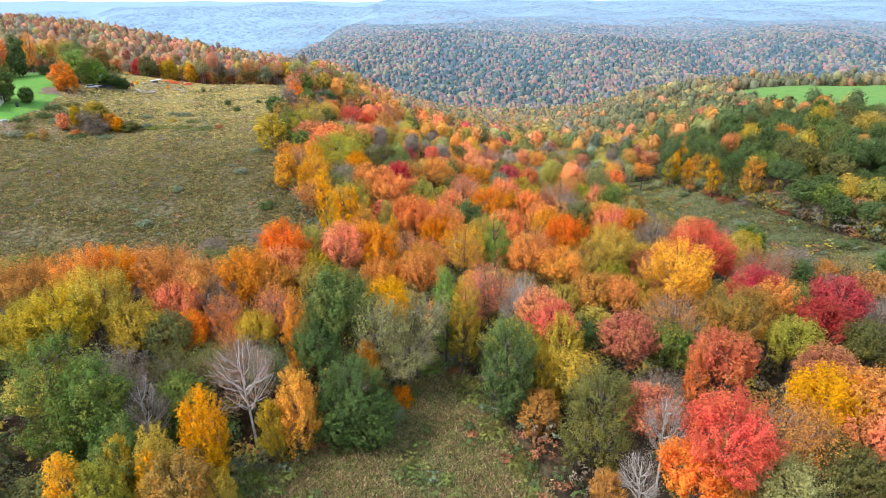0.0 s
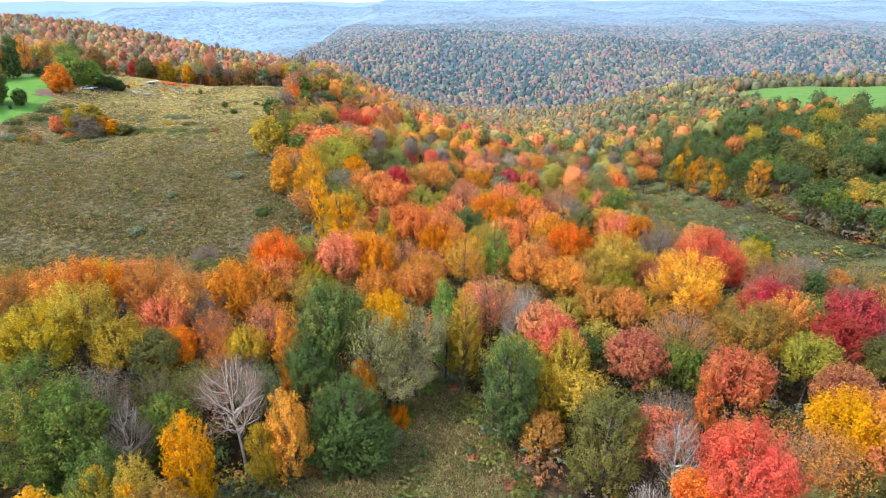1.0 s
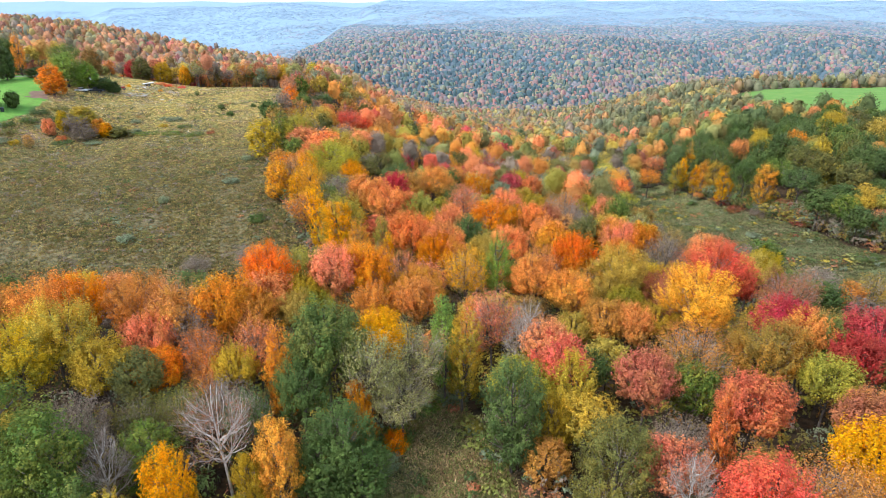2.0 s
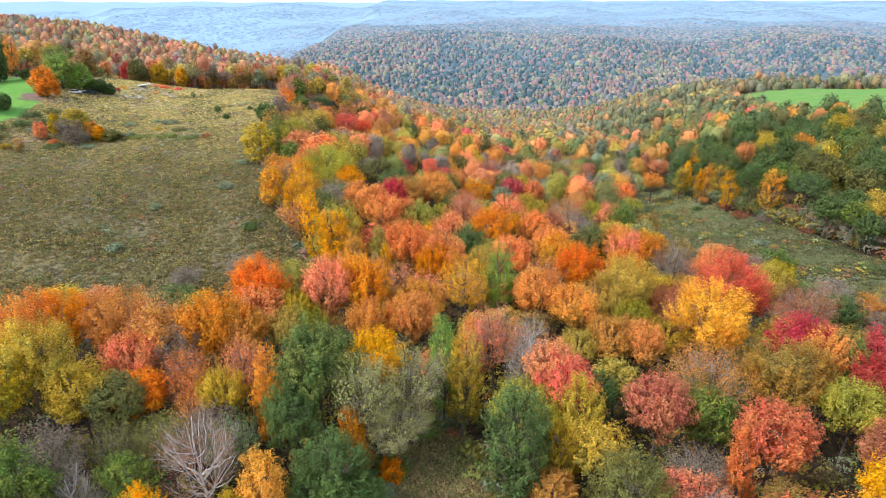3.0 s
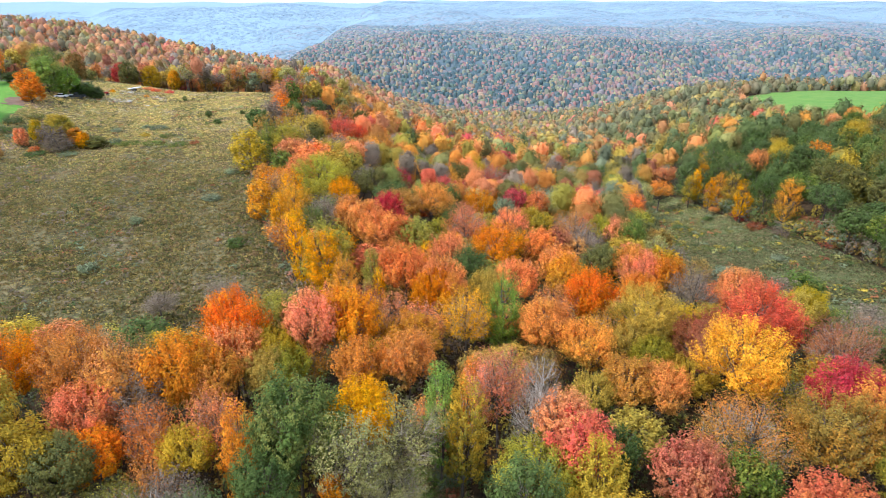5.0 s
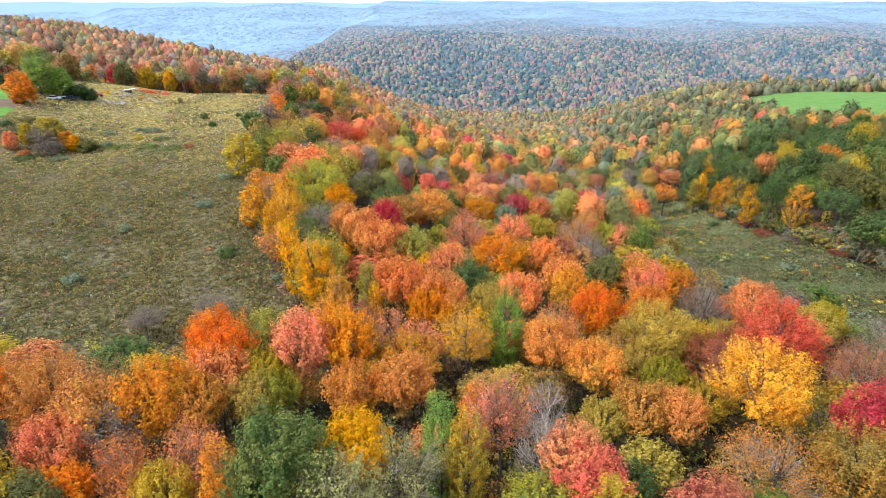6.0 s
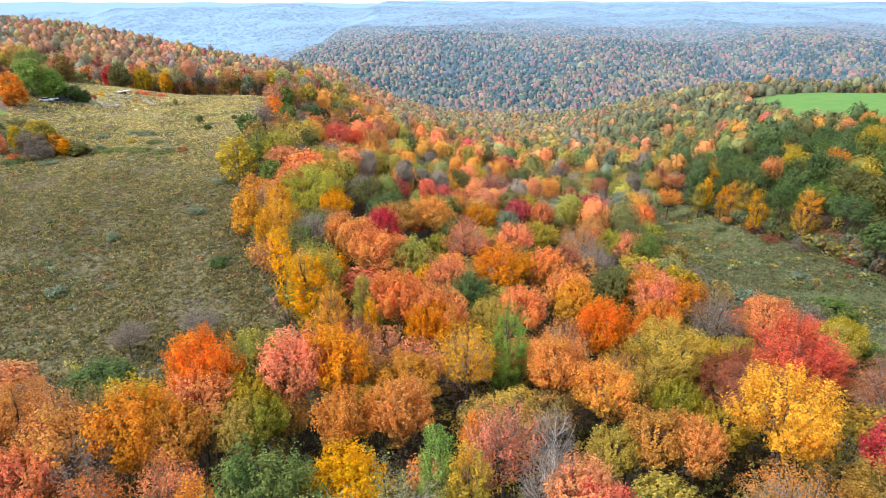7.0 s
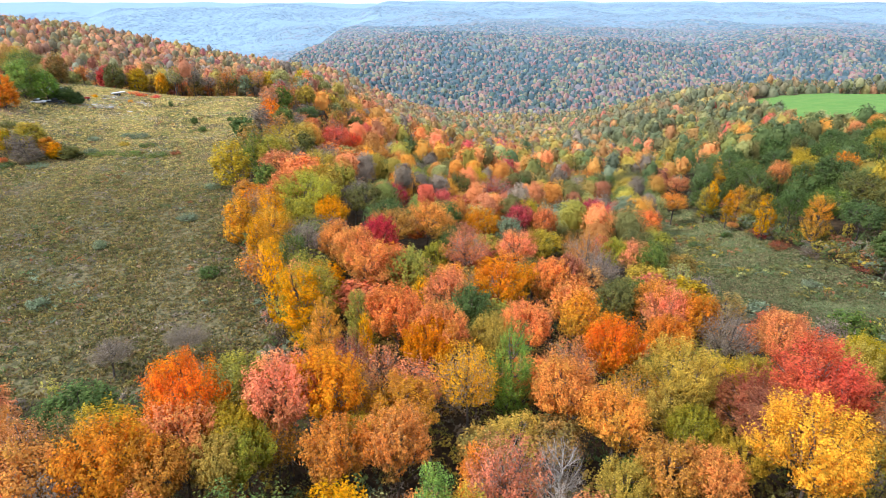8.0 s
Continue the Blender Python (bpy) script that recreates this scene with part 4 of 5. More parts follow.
tree("shrub", "green_dark", -78, 228, 2.6, 2.8, where="in the weedy field")
tree("shrub", "green_dark", -71, 216, 2.4, 3, where="in the weedy field")
tree("shrub", "green_dark", -68, 232, 2, 2.4, where="in the weedy field")
tree("dense", "green_dark", -97.5, 258, 2.8, 1.8, where="in the weedy field")
tree("shrub", "sage", -87, 209, 2, 6, where="in the weedy field")
tree("shrub", "sage", -91, 210, 1.7, 4, where="in the weedy field")
tree("shrub", "sage", -98, 205, 1.5, 4, where="in the weedy field")
tree("shrub", "sage", -48.5, 145, 1.8, 4.5, where="in the weedy field")
tree("shrub", "sage", -50, 163, 1.6, 4, where="in the weedy field")
tree("shrub", "green", -80, 199, 1.6, 5, where="in the weedy field")
tree("shrub", "red_brown", -69, 191, 1.6, 3, where="in the weedy field")
tree("shrub", "green", -100, 190, 1.6, 9, where="in the weedy field")
tree("shrub", "green", -88, 190.5, 1.4, 8, where="in the weedy field")
tree("shrub", "green", -80, 189.5, 1.4, 7, where="in the weedy field")
tree("shrub", "green", -74, 189, 1.4, 7, where="in the weedy field")
tree("shrub", "sage", -92, 192, 2, 4, where="in the weedy field")
tree("shrub", "yellow_olive", -87, 200, 1.6, 3, where="in the weedy field")
tree("shrub", "red", -116, 275, 2, 5, where="in the weedy field")
tree("shrub", "red", -111, 276, 1.8, 5, where="in the weedy field")
tree("shrub", "coral", -120, 277, 2, 5, where="in the weedy field")
tree("shrub", "gold", -124, 257, 1.6, 2.4, where="in the weedy field")
tree("shrub", "gold", -112, 258, 1.4, 2.2, where="in the weedy field")
tree("shrub", "green_dark", -36, 121, 2.2, 4, where="in the weedy field")
tree("shrub", "green_dark", -55, 200, 3, 5, where="in the weedy field")
tree("shrub", "green_dark", -53, 212, 3.5, 6, where="in the weedy field")
tree("sparse", "grey", -30, 97, 5.5, 5, where="in the weedy field")
tree("sparse", "grey", -38, 94, 5, 5.5, where="in the weedy field")
tree("shrub", "sage", 72, 140, 2.2, 3.6, where="in the rough meadow")
tree("shrub", "green_dark", 66, 179, 2, 5, where="in the rough meadow")
tree("shrub", "green_dark", 76, 184, 2, 3.6, where="in the rough meadow")
tree("round", "orange_pale", 78.5, 187, 3, 3, where="in the rough meadow")
tree("shrub", "crimson", 81, 177, 3, 5, where="in the rough meadow")
tree("shrub", "red_brown", 80, 166, 2.4, 6, where="in the rough meadow")
tree("shrub", "grey", 82, 156, 2.6, 7, where="in the rough meadow")
tree("shrub", "red_brown", 86, 145, 2.4, 7, where="in the rough meadow")
tree("shrub", "grey", 92, 134, 3, 8, where="in the rough meadow")
tree("shrub", "green_dark", 98, 128, 2.6, 8, where="in the rough meadow")
tree("shrub", "crimson", 97, 122, 2.2, 4, where="in the rough meadow")
tree("shrub", "olive", 74, 106, 2, 5, where="in the rough meadow")
tree("shrub", "sage", 88, 110, 1.8, 6, where="in the rough meadow")
tree("shrub", "green_dark", 84, 118, 2, 7, where="in the rough meadow")
tree("shrub", "grey", 62, 101, 4, 6, where="in the rough meadow")
tree("shrub", "green_bright", -1.5, 64.5, 1.6, 4.5, where="in the grassy glade")
tree("shrub", "sage", 1.5, 66, 1.5, 4, where="in the grassy glade")
tree("shrub", "green", -4.5, 58, 1.8, 4, where="in the grassy glade")
tree("shrub", "sage", -5.5, 54.5, 1.6, 4, where="in the grassy glade")
tree("shrub", "green", -7, 56, 1.5, 3.4, where="in the grassy glade")
tree("shrub", "sage", -19, 46, 1.8, 5, where="in the grassy glade")
tree("shrub", "green", -18, 44, 1.5, 4, where="in the grassy glade")
tree("shrub", "yellow_green", 3.8, 60.5, 1.3, 2.4, where="in the grassy glade")
tree("shrub", "green", -17, 50, 1.6, 4, where="in the grassy glade")
tree("shrub", "olive", 8, 47, 1.2, 3, where="in the grassy glade")
tree("shrub", "orange", -7, 59, 1.8, 2.4, where="in the grassy glade")

# ---- trees between them ----
def clear_of(x, y, r, slack=0.62):
    """Which points keep away from the trees planted one by one."""
    ok = np.ones(len(x), bool)
    for px, py, pr in PLACES:
        ok &= (x - px) ** 2 + (y - py) ** 2 > ((r + pr) * slack) ** 2
    return ok


def fill(seed, y0, y1, gap):
    rs = np.random.RandomState(seed)
    xs, ys = scatter(rs, -150, 150, y0, y1, gap)
    k = (np.abs(xs) < 22 + 0.72 * ys) & ~in_open(xs, ys) & ~in_open(xs, ys + 3) & ~in_open(xs, ys + 7) & (np.hypot(xs - 10.8, ys - 72.5) > 5.5)
    zones = zone_of(xs, ys)
    for x, y, z in zip(xs[k], ys[k], zones[k]):
        width = rs.uniform(4.6, 7.4)
        if clear_of(np.array([x]), np.array([y]), width / 2, 0.56)[0]:
            mixes = (RAVINE, LOWER, SPUR, BANK, HILL)[z]
            p = np.array(list(mixes.values()), float)
            hue = list(mixes)[rs.choice(len(p), p=p / p.sum())]
            form = "oak" if "green" in hue else rs.choice(["round", "round", "round", "sparse", "tall"])
            if hue == "grey":
                form = "sparse"
            if hue in ("crimson", "red", "red_brown"):
                hue = "orange_pale"
            if y < 84 and rs.uniform() < 0.75:
                hue = str(rs.choice(["olive", "green", "yellow_olive", "olive_orange", "green_dark", "yellow_green", "grey"]))
            tree(str(form), hue, float(x), float(y), rs.uniform(7.5, 11.0), width, grain=(14000, 0.098) if y < 64 else (8000, 0.14) if y < 95 else (4800, 0.2))


fill(51, 36, 150, 5.6)


def edge_rows(seed):
    """Trees along the field's side of the wood and beyond the field's far end."""
    rs = np.random.RandomState(seed)
    xs, ys = scatter(rs, -230, 10, 150, 330, 6.3)
    by = np.zeros(len(xs), bool)
    for dx, dy in ((-9, 0), (-20, 0), (-30, 0), (0, -10), (0, -20), (-12, -12)):
        by |= in_open(xs + dx, ys + dy)
    k = by & ~in_open(xs, ys) & (np.abs(xs) < 30 + 0.72 * ys)
    zones = zone_of(xs, ys)
    for x, y, z in zip(xs[k], ys[k], zones[k]):
        width = rs.uniform(4.8, 8.6)
        if clear_of(np.array([x]), np.array([y]), width / 2, 0.66)[0]:
            mixes = SPUR if z != 4 and y < 250 else HILL
            p = np.array(list(mixes.values()), float)
            hue = list(mixes)[rs.choice(len(p), p=p / p.sum())]
            # past y 250, haze is put into the choice of paler leaf tints
            if y > 250:
                hue = {"orange": "orange_pale", "gold": "yellow_olive", "green_dark": "sage", "red_brown": "grey", "orange_brown": "orange_pale", "olive": "olive_pale"}.get(hue, hue)
            form = "sparse" if hue == "grey" else "oak" if "green" in hue else str(rs.choice(["round", "round", "sparse", "tall", "oak"]))
            tree(form, hue, float(x), float(y), rs.uniform(9.5, 15), width, grain=(2200, 0.30) if y < 225 else (1500, 0.36))


edge_rows(53)


def bank(seed):
    """The wall of oaks that rises from the far edge of the meadow."""
    rs = np.random.RandomState(seed)
    xs, ys = scatter(rs, 74, 150, 100, 232, 7.4)
    for x, y in zip(xs, ys):
        if x > 0.66 * y + 22 or in_open(x, y) or in_open(x - 2.5, y):
            continue
        width = rs.uniform(6.4, 9.5)
        if clear_of(np.array([x]), np.array([y]), width / 2, 0.62)[0]:
            hue = rs.choice(["green_dark"] * 5 + ["green", "green", "olive", "olive", "yellow_olive", "gold_green", "grey"] if y < 158 else ["green_dark"] * 7 + ["green", "green", "olive", "yellow_olive"])
            tree("dense" if rs.uniform() < 0.5 or in_open(x - 9, y) else "oak", str(hue), float(x), float(y), rs.uniform(13.5, 17.5) * (1 - 0.14 * float(smooth((y - 160) / 50))), width, grain=(6500, 0.19))


bank(52)

# ---- woods past the near trees ----
STUFF = painted_leaves("mixed_autumn_leaves", 0.82, 1.18)
DISTANT = painted_leaves("distant_leaves", 1.0, 1.0)


def woods(name, label, seed, y0, y1, gap, n, size, tall=14.5):
    rs = np.random.RandomState(seed)
    side = 60 + 0.86 * y1
    x, y = scatter(rs, -side, side, y0, y1, gap)
    k = (np.abs(x) < 32 + 0.68 * y) & ~in_open(x, y) & ~((y < 250) & (in_open(x - 9, y) | in_open(x - 16, y)))
    x, y = x[k], y[k]
    r = gap * 0.52 * np.exp(rs.normal(0.02, 0.2, len(x)))
    k = clear_of(x, y, r) if y0 < 240 else np.ones(len(x), bool)
    x, y, r = x[k], y[k], r[k]
    h = tall * rs.uniform(0.66, 1.2, len(x))
    h = np.where(inside(x + 45, y, CROP) | inside(x + 20, y + 20, CROP), h * 0.7, h)
    h = np.where((y > 530) & (x > 210), h * rs.uniform(0.4, 1.0, len(x)), h)
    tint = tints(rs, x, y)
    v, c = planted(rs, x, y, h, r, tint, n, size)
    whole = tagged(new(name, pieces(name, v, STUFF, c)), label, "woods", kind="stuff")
    co, tri = domes(rs, x, y, h - 0.3 * r, r * (0.66 if y0 < 300 else 0.72), 8 if n > 100 else 6)
    part("inner_leaves", dome_mesh("inner_leaves", co, tri, tint, STUFF), whole)


woods("ravine_wood", "mixed autumn trees crowding the ravine's slopes", 21, 150, 236, 6.4, 2400, 0.20, 12.8)
woods("valley_wood", "orange and olive woods running down the ravine", 22, 236, 330, 6.9, 480, 0.36, 15)
woods("valley_wood", "olive and russet woods deeper in the ravine", 24, 330, 450, 7.2, 280, 0.44, 15)
woods("hillside_wood", "muted autumn woods over the farther hillsides", 23, 450, 640, 8.6, 150, 0.55, 16)
woods("hillside_wood", "autumn woods falling to the valley, haze painted into their colour", 25, 640, 1040, 9.6, 48, 0.95, 16)


def undergrowth(name, label, seed, keep, box, gap, tall, wide, hues, n=90, leaf=0.2):
    """Low bushes in one mass where keep holds."""
    rs = np.random.RandomState(seed)
    x, y = scatter(rs, *box, gap)
    k = keep(x, y)
    x, y = x[k], y[k]
    h, w = tall * rs.uniform(0.5, 1.3, len(x)), wide * rs.uniform(0.6, 1.3, len(x))
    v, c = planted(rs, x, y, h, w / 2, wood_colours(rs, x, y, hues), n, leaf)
    tagged(new(name, pieces(name, v, STUFF, c)), label, "undergrowth", kind="stuff")


def by_open(x, y):
    """Just inside the woods, beside open ground."""
    near = np.zeros(len(x), bool)
    for dx, dy in ((4, 0), (-4, 0), (0, 4), (0, -4), (2.5, 2.5), (-2.5, 2.5)):
        near |= in_open(x + dx, y + dy)
    return near & ~in_open(x, y) & (np.abs(x) < 40 + 0.7 * y)


undergrowth("edge_bushes", "brown and olive bushes along the woods' edges", 61, by_open, (-70, 130, 34, 236), 2.1, 2.6, 3.4,
            {"olive": 4, "red_brown": 2, "grey": 4, "green_dark": 4, "olive_orange": 2, "sage": 2, "yellow_olive": 1.5}, 200, 0.13)
undergrowth("floor_bushes", "green and olive saplings and brambles under the trees", 64, lambda x, y: ~in_open(x, y) & (np.abs(x) < 24 + 0.7 * y) & ~((x > 6) & (x < 20) & (y < 62)),
            (-60, 72, 34, 132), 2.5, 3.6, 3.4, {"olive": 5, "green": 3, "green_dark": 4, "yellow_olive": 3, "grey": 3, "sage": 2, "yellow_green": 1.5, "olive_orange": 2, "orange_brown": 1}, 230, 0.12)
undergrowth("bank_bushes", "grey-green and brown bushes at the foot of the oak bank", 65, lambda x, y: ~inside(x, y, MEADOW) & (inside(x - 7, y, MEADOW) | inside(x - 4, y - 4, MEADOW) | inside(x - 11, y, MEADOW) & (waves(x, y, 15, 3) > -0.2)),
            (60, 135, 90, 232), 2.3, 4.6, 4.6, {"olive": 5, "green_dark": 6, "green": 2, "grey": 3, "sage": 3, "red_brown": 1.5, "yellow_olive": 2}, 330, 0.15)
undergrowth("glade_brambles", "low green brambles round the edge of the glade", 66, lambda x, y: inside(x, y, GLADE) & ((waves(x, y, 9, 12) > 0.35) | ~inside(x - 2.5, y, GLADE) | ~inside(x + 2.5, y, GLADE)),
            (-22, 15, 36, 68), 1.5, 0.9, 2.2, {"green": 6, "sage": 2, "green_dark": 3, "olive": 2, "red_brown": 1.5}, 200, 0.11)
undergrowth("meadow_bushes", "low olive bushes dotted over the meadow", 62, lambda x, y: inside(x, y, MEADOW) & (waves(x, y, 19, 5) > 0.1),
            (44, 114, 90, 228), 2.2, 1.1, 2.4, {"olive": 6, "olive_pale": 0.6, "sage": 1, "green_dark": 3, "yellow_olive": 1, "red_brown": 1}, 110, 0.14)
undergrowth("field_mounds", "mounds of rank weeds in the old field", 63, lambda x, y: in_field(x, y) & (waves(x, y, 23, 6) > 0.15),
            (-150, -14, 88, 300), 2.2, 0.7, 1.9, {"olive": 5, "grey": 4, "sage": 1, "red_brown": 0.6, "green_dark": 2}, 60, 0.13)


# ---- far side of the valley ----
HAZE_BLUE = np.array([0.245, 0.35, 0.455])


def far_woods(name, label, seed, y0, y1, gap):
    """A far wooded slope with the blue haze of the air painted into its colour."""
    rs = np.random.RandomState(seed)
    side = 0.8 * y1
    n = int(2 * side * (y1 - y0) / gap ** 2)
    x, y = rs.uniform(-side, side, n), rs.uniform(y0, y1, n)
    k = np.abs(x) < 0.70 * y + 60
    x, y = x[k], y[k]
    r = gap * 0.40 * np.exp(rs.normal(0.4, 0.25, len(x)))
    leaf = np.array([(0.03, 0.065, 0.05), (0.08, 0.12, 0.055), (0.40, 0.24, 0.11), (0.36, 0.17, 0.12), (0.22, 0.20, 0.08), (0.46, 0.17, 0.11), (0.25, 0.19, 0.17), (0.34, 0.30, 0.10)])
    dark = waves(x, y, 330, 77) + 0.8 * waves(x, y, 110, 78) + rs.normal(0, 0.35, len(x)) + 0.5 * (1 - smooth((y - 1330) / 90)) > 0.35
    c = leaf[np.where(dark, rs.choice(8, len(x), p=(0.40, 0.2, 0.07, 0.09, 0.06, 0.05, 0.10, 0.03)), rs.choice(8, len(x), p=(0.10, 0.12, 0.16, 0.16, 0.14, 0.07, 0.13, 0.12)))]
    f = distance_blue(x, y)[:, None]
    c = c * rs.uniform(0.7, 1.25, (len(x), 1)) * (1 - f) + HAZE_BLUE * f
    # the haze factor also flattens the crowns, so their relief fades
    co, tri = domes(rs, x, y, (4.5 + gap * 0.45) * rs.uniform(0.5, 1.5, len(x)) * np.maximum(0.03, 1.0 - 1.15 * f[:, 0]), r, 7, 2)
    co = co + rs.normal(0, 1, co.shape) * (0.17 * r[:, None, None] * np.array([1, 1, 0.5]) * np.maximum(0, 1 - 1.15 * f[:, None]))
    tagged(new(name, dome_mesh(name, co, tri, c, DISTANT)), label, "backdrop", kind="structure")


far_woods("backdrop_slope", "wooded slope across the valley with blue haze painted in", 31, 1030, 1480, 6.7)
far_woods("backdrop_plateau", "olive and russet woods on the plateau with painted haze", 33, 1480, 2050, 9.4)
far_woods("backdrop_hills", "distant wooded hills painted pale with blue haze", 32, 2050, 3500, 17)


# ---- weeds and grasses ----
def weeds(name, label, seed, keep, box, count, tall, tints_of, broad=0.5, spread=0.28):
    """Tufts of leaning blades and seed heads where keep holds, thicker in drifts."""
    rs = np.random.RandomState(seed)
    x, y = rs.uniform(box[0], box[1], count * 3), rs.uniform(box[2], box[3], count * 3)
    drift = 0.5 + 0.5 * waves(x, y, 14, seed)
    k = keep(x, y) & (rs.uniform(0, 1, len(x)) < 0.6 + 0.4 * drift)
    x, y, drift = x[k][:count], y[k][:count], drift[k][:count]
    m, blades = len(x), 5
    z = ground(x, y)
    h = tall * rs.uniform(0.5, 1.25, m) * (0.7 + 0.5 * drift)
    up = unit(rs.normal(0, 0.75, (m, blades, 3)) + np.array([0, 0, 0.6]))
    up[..., 2] = np.abs(up[..., 2])
    base = np.stack([x, y, z], 1)[:, None, :] + rs.normal(0, spread, (m, blades, 3)) * np.array([1, 1, 0])
    side = unit(np.cross(up, rs.normal(size=up.shape))) * (h[:, None, None] * rs.uniform(0.5, 1.0, (m, blades, 1)) * broad)
    tip = base + up * h[:, None, None]
    v = np.stack([base + up * 0.25 * h[:, None, None] - side, base + up * 0.45 * h[:, None, None] + side, tip], 2).reshape(-1, 3, 3)
    t = np.array(tints_of)
    c = t[(np.clip(rs.uniform(0, 1, m) * 0.55 + 0.45 * drift, 0, 0.999) * len(t)).astype(int)]
    # weed colours get paler along y, from 130 to 240
    brighter = 0.92 + 1.25 * smooth((y - 130) / 110)[:, None]
    c = np.repeat(c * brighter * rs.uniform(0.55, 1.5, (m, 1)), blades, axis=0)
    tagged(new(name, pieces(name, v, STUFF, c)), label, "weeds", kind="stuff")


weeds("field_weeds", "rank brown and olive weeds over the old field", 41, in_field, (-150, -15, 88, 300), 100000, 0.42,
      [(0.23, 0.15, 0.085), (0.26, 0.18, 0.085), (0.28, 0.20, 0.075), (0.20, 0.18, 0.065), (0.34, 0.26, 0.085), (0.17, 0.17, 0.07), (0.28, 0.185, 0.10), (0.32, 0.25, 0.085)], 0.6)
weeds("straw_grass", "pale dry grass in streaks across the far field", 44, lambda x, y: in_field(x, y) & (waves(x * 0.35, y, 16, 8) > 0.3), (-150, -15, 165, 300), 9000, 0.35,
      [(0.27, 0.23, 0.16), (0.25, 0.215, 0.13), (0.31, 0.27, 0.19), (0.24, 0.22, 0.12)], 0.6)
weeds("glade_grass", "tawny and green grass in the glade", 42, lambda x, y: inside(x, y, GLADE), (-22, 15, 36, 68), 24000, 0.42,
      [(0.17, 0.21, 0.07), (0.24, 0.26, 0.08), (0.31, 0.27, 0.10), (0.42, 0.30, 0.15), (0.36, 0.23, 0.12), (0.23, 0.28, 0.08), (0.48, 0.38, 0.20)], 0.2, 0.25)
weeds("meadow_grass", "rough green grass and brambles in the meadow", 43, lambda x, y: inside(x, y, MEADOW), (44, 114, 90, 228), 42000, 0.34,
      [(0.21, 0.22, 0.10), (0.15, 0.17, 0.065), (0.24, 0.21, 0.10), (0.10, 0.12, 0.05), (0.19, 0.145, 0.08), (0.18, 0.20, 0.09), (0.27, 0.26, 0.12)])

# ---- the farmyard at the head of the field ----
def plain(name, colour, rough=0.6, metal=0.0, vary=0.15, scale=3.0):
    """A painted, metal or cloth surface with slight wear."""
    m, n, l, bsdf = material(name)
    worn = tuple(c * (1 - vary) for c in colour)
    l.new(mixed(n, l, noise_of(n, l, scale, 5.0), colour, worn), bsdf.inputs["Base Color"])
    bsdf.inputs["Roughness"].default_value, bsdf.inputs["Metallic"].default_value = rough, metal
    return m


WHITE = plain("white_paint", (0.78, 0.78, 0.76), 0.45)
SIDING = plain("cream_siding", (0.74, 0.68, 0.60), 0.7)
SHINGLE = plain("brown_shingles", (0.16, 0.10, 0.08), 0.9, vary=0.4)
DARK = plain("dark_paint", (0.03, 0.035, 0.045), 0.35)
RUBBER = plain("tyre_rubber", (0.02, 0.02, 0.02), 0.9)
STEEL = plain("grey_steel", (0.45, 0.47, 0.50), 0.4, 0.7)
RED = plain("red_enamel", (0.45, 0.03, 0.025), 0.4)
PANE = plain("dark_glass", (0.02, 0.025, 0.03), 0.08, vary=0.0)
TIMBER = plain("weathered_boards", (0.36, 0.33, 0.29), 0.9, vary=0.35)
GRAVEL = plain("pale_gravel", (0.38, 0.36, 0.32), 0.95, vary=0.45, scale=0.9)


def finished(bm, name, mat, bevel=0.0):
    if bevel:
        bmesh.ops.bevel(bm, geom=list(bm.edges), offset=bevel, segments=2, affect="EDGES")
    bmesh.ops.recalc_face_normals(bm, faces=bm.faces)
    me = bpy.data.meshes.new(name)
    bm.to_mesh(me)
    bm.free()
    me.materials.append(mat)
    return me


def block(name, mat, size, at, parent, bevel=0.03, label="", turn=0.0):
    bm = bmesh.new()
    bmesh.ops.create_cube(bm, size=1.0, matrix=Matrix.LocRotScale(at, Euler((0, turn, 0)), size))
    return part(name, finished(bm, name, mat, bevel), parent, label)


def slab(name, mat, profile, width, parent, bevel=0.04, shift=0.0, label=""):
    """A side outline in x and z, carried across the width in y."""
    bm = bmesh.new()
    a = [bm.verts.new((x, -width / 2 + shift, z)) for x, z in profile]
    b = [bm.verts.new((x, width / 2 + shift, z)) for x, z in profile]
    bm.faces.new(a)
    bm.faces.new(b[::-1])
    for i in range(len(a)):
        j = (i + 1) % len(a)
        bm.faces.new((a[j], a[i], b[i], b[j]))
    return part(name, finished(bm, name, mat, bevel), parent, label)


def wheel(parent, x, y, r, wide=0.22):
    bm = bmesh.new()
    bmesh.ops.create_cone(bm, cap_ends=True, segments=20, radius1=r, radius2=r, depth=wide, matrix=Matrix.LocRotScale((x, y, r), Euler((radians(90), 0, 0)), None))
    tyre = part("wheel", finished(bm, "wheel", RUBBER, 0.03), parent)
    bm = bmesh.new()
    bmesh.ops.create_cone(bm, cap_ends=True, segments=16, radius1=r * 0.58, radius2=r * 0.5, depth=wide + 0.03, matrix=Matrix.LocRotScale((x, y, r), Euler((radians(90), 0, 0)), None))
    part("rim", finished(bm, "rim", STEEL), tyre)


def standing(name, x, y, turn, label, category):
    ob = new(name)
    ob.matrix_world = Matrix.LocRotScale((x, y, float(ground(x, y))), Euler((0, 0, radians(turn))), None)
    return tagged(ob, label, category)


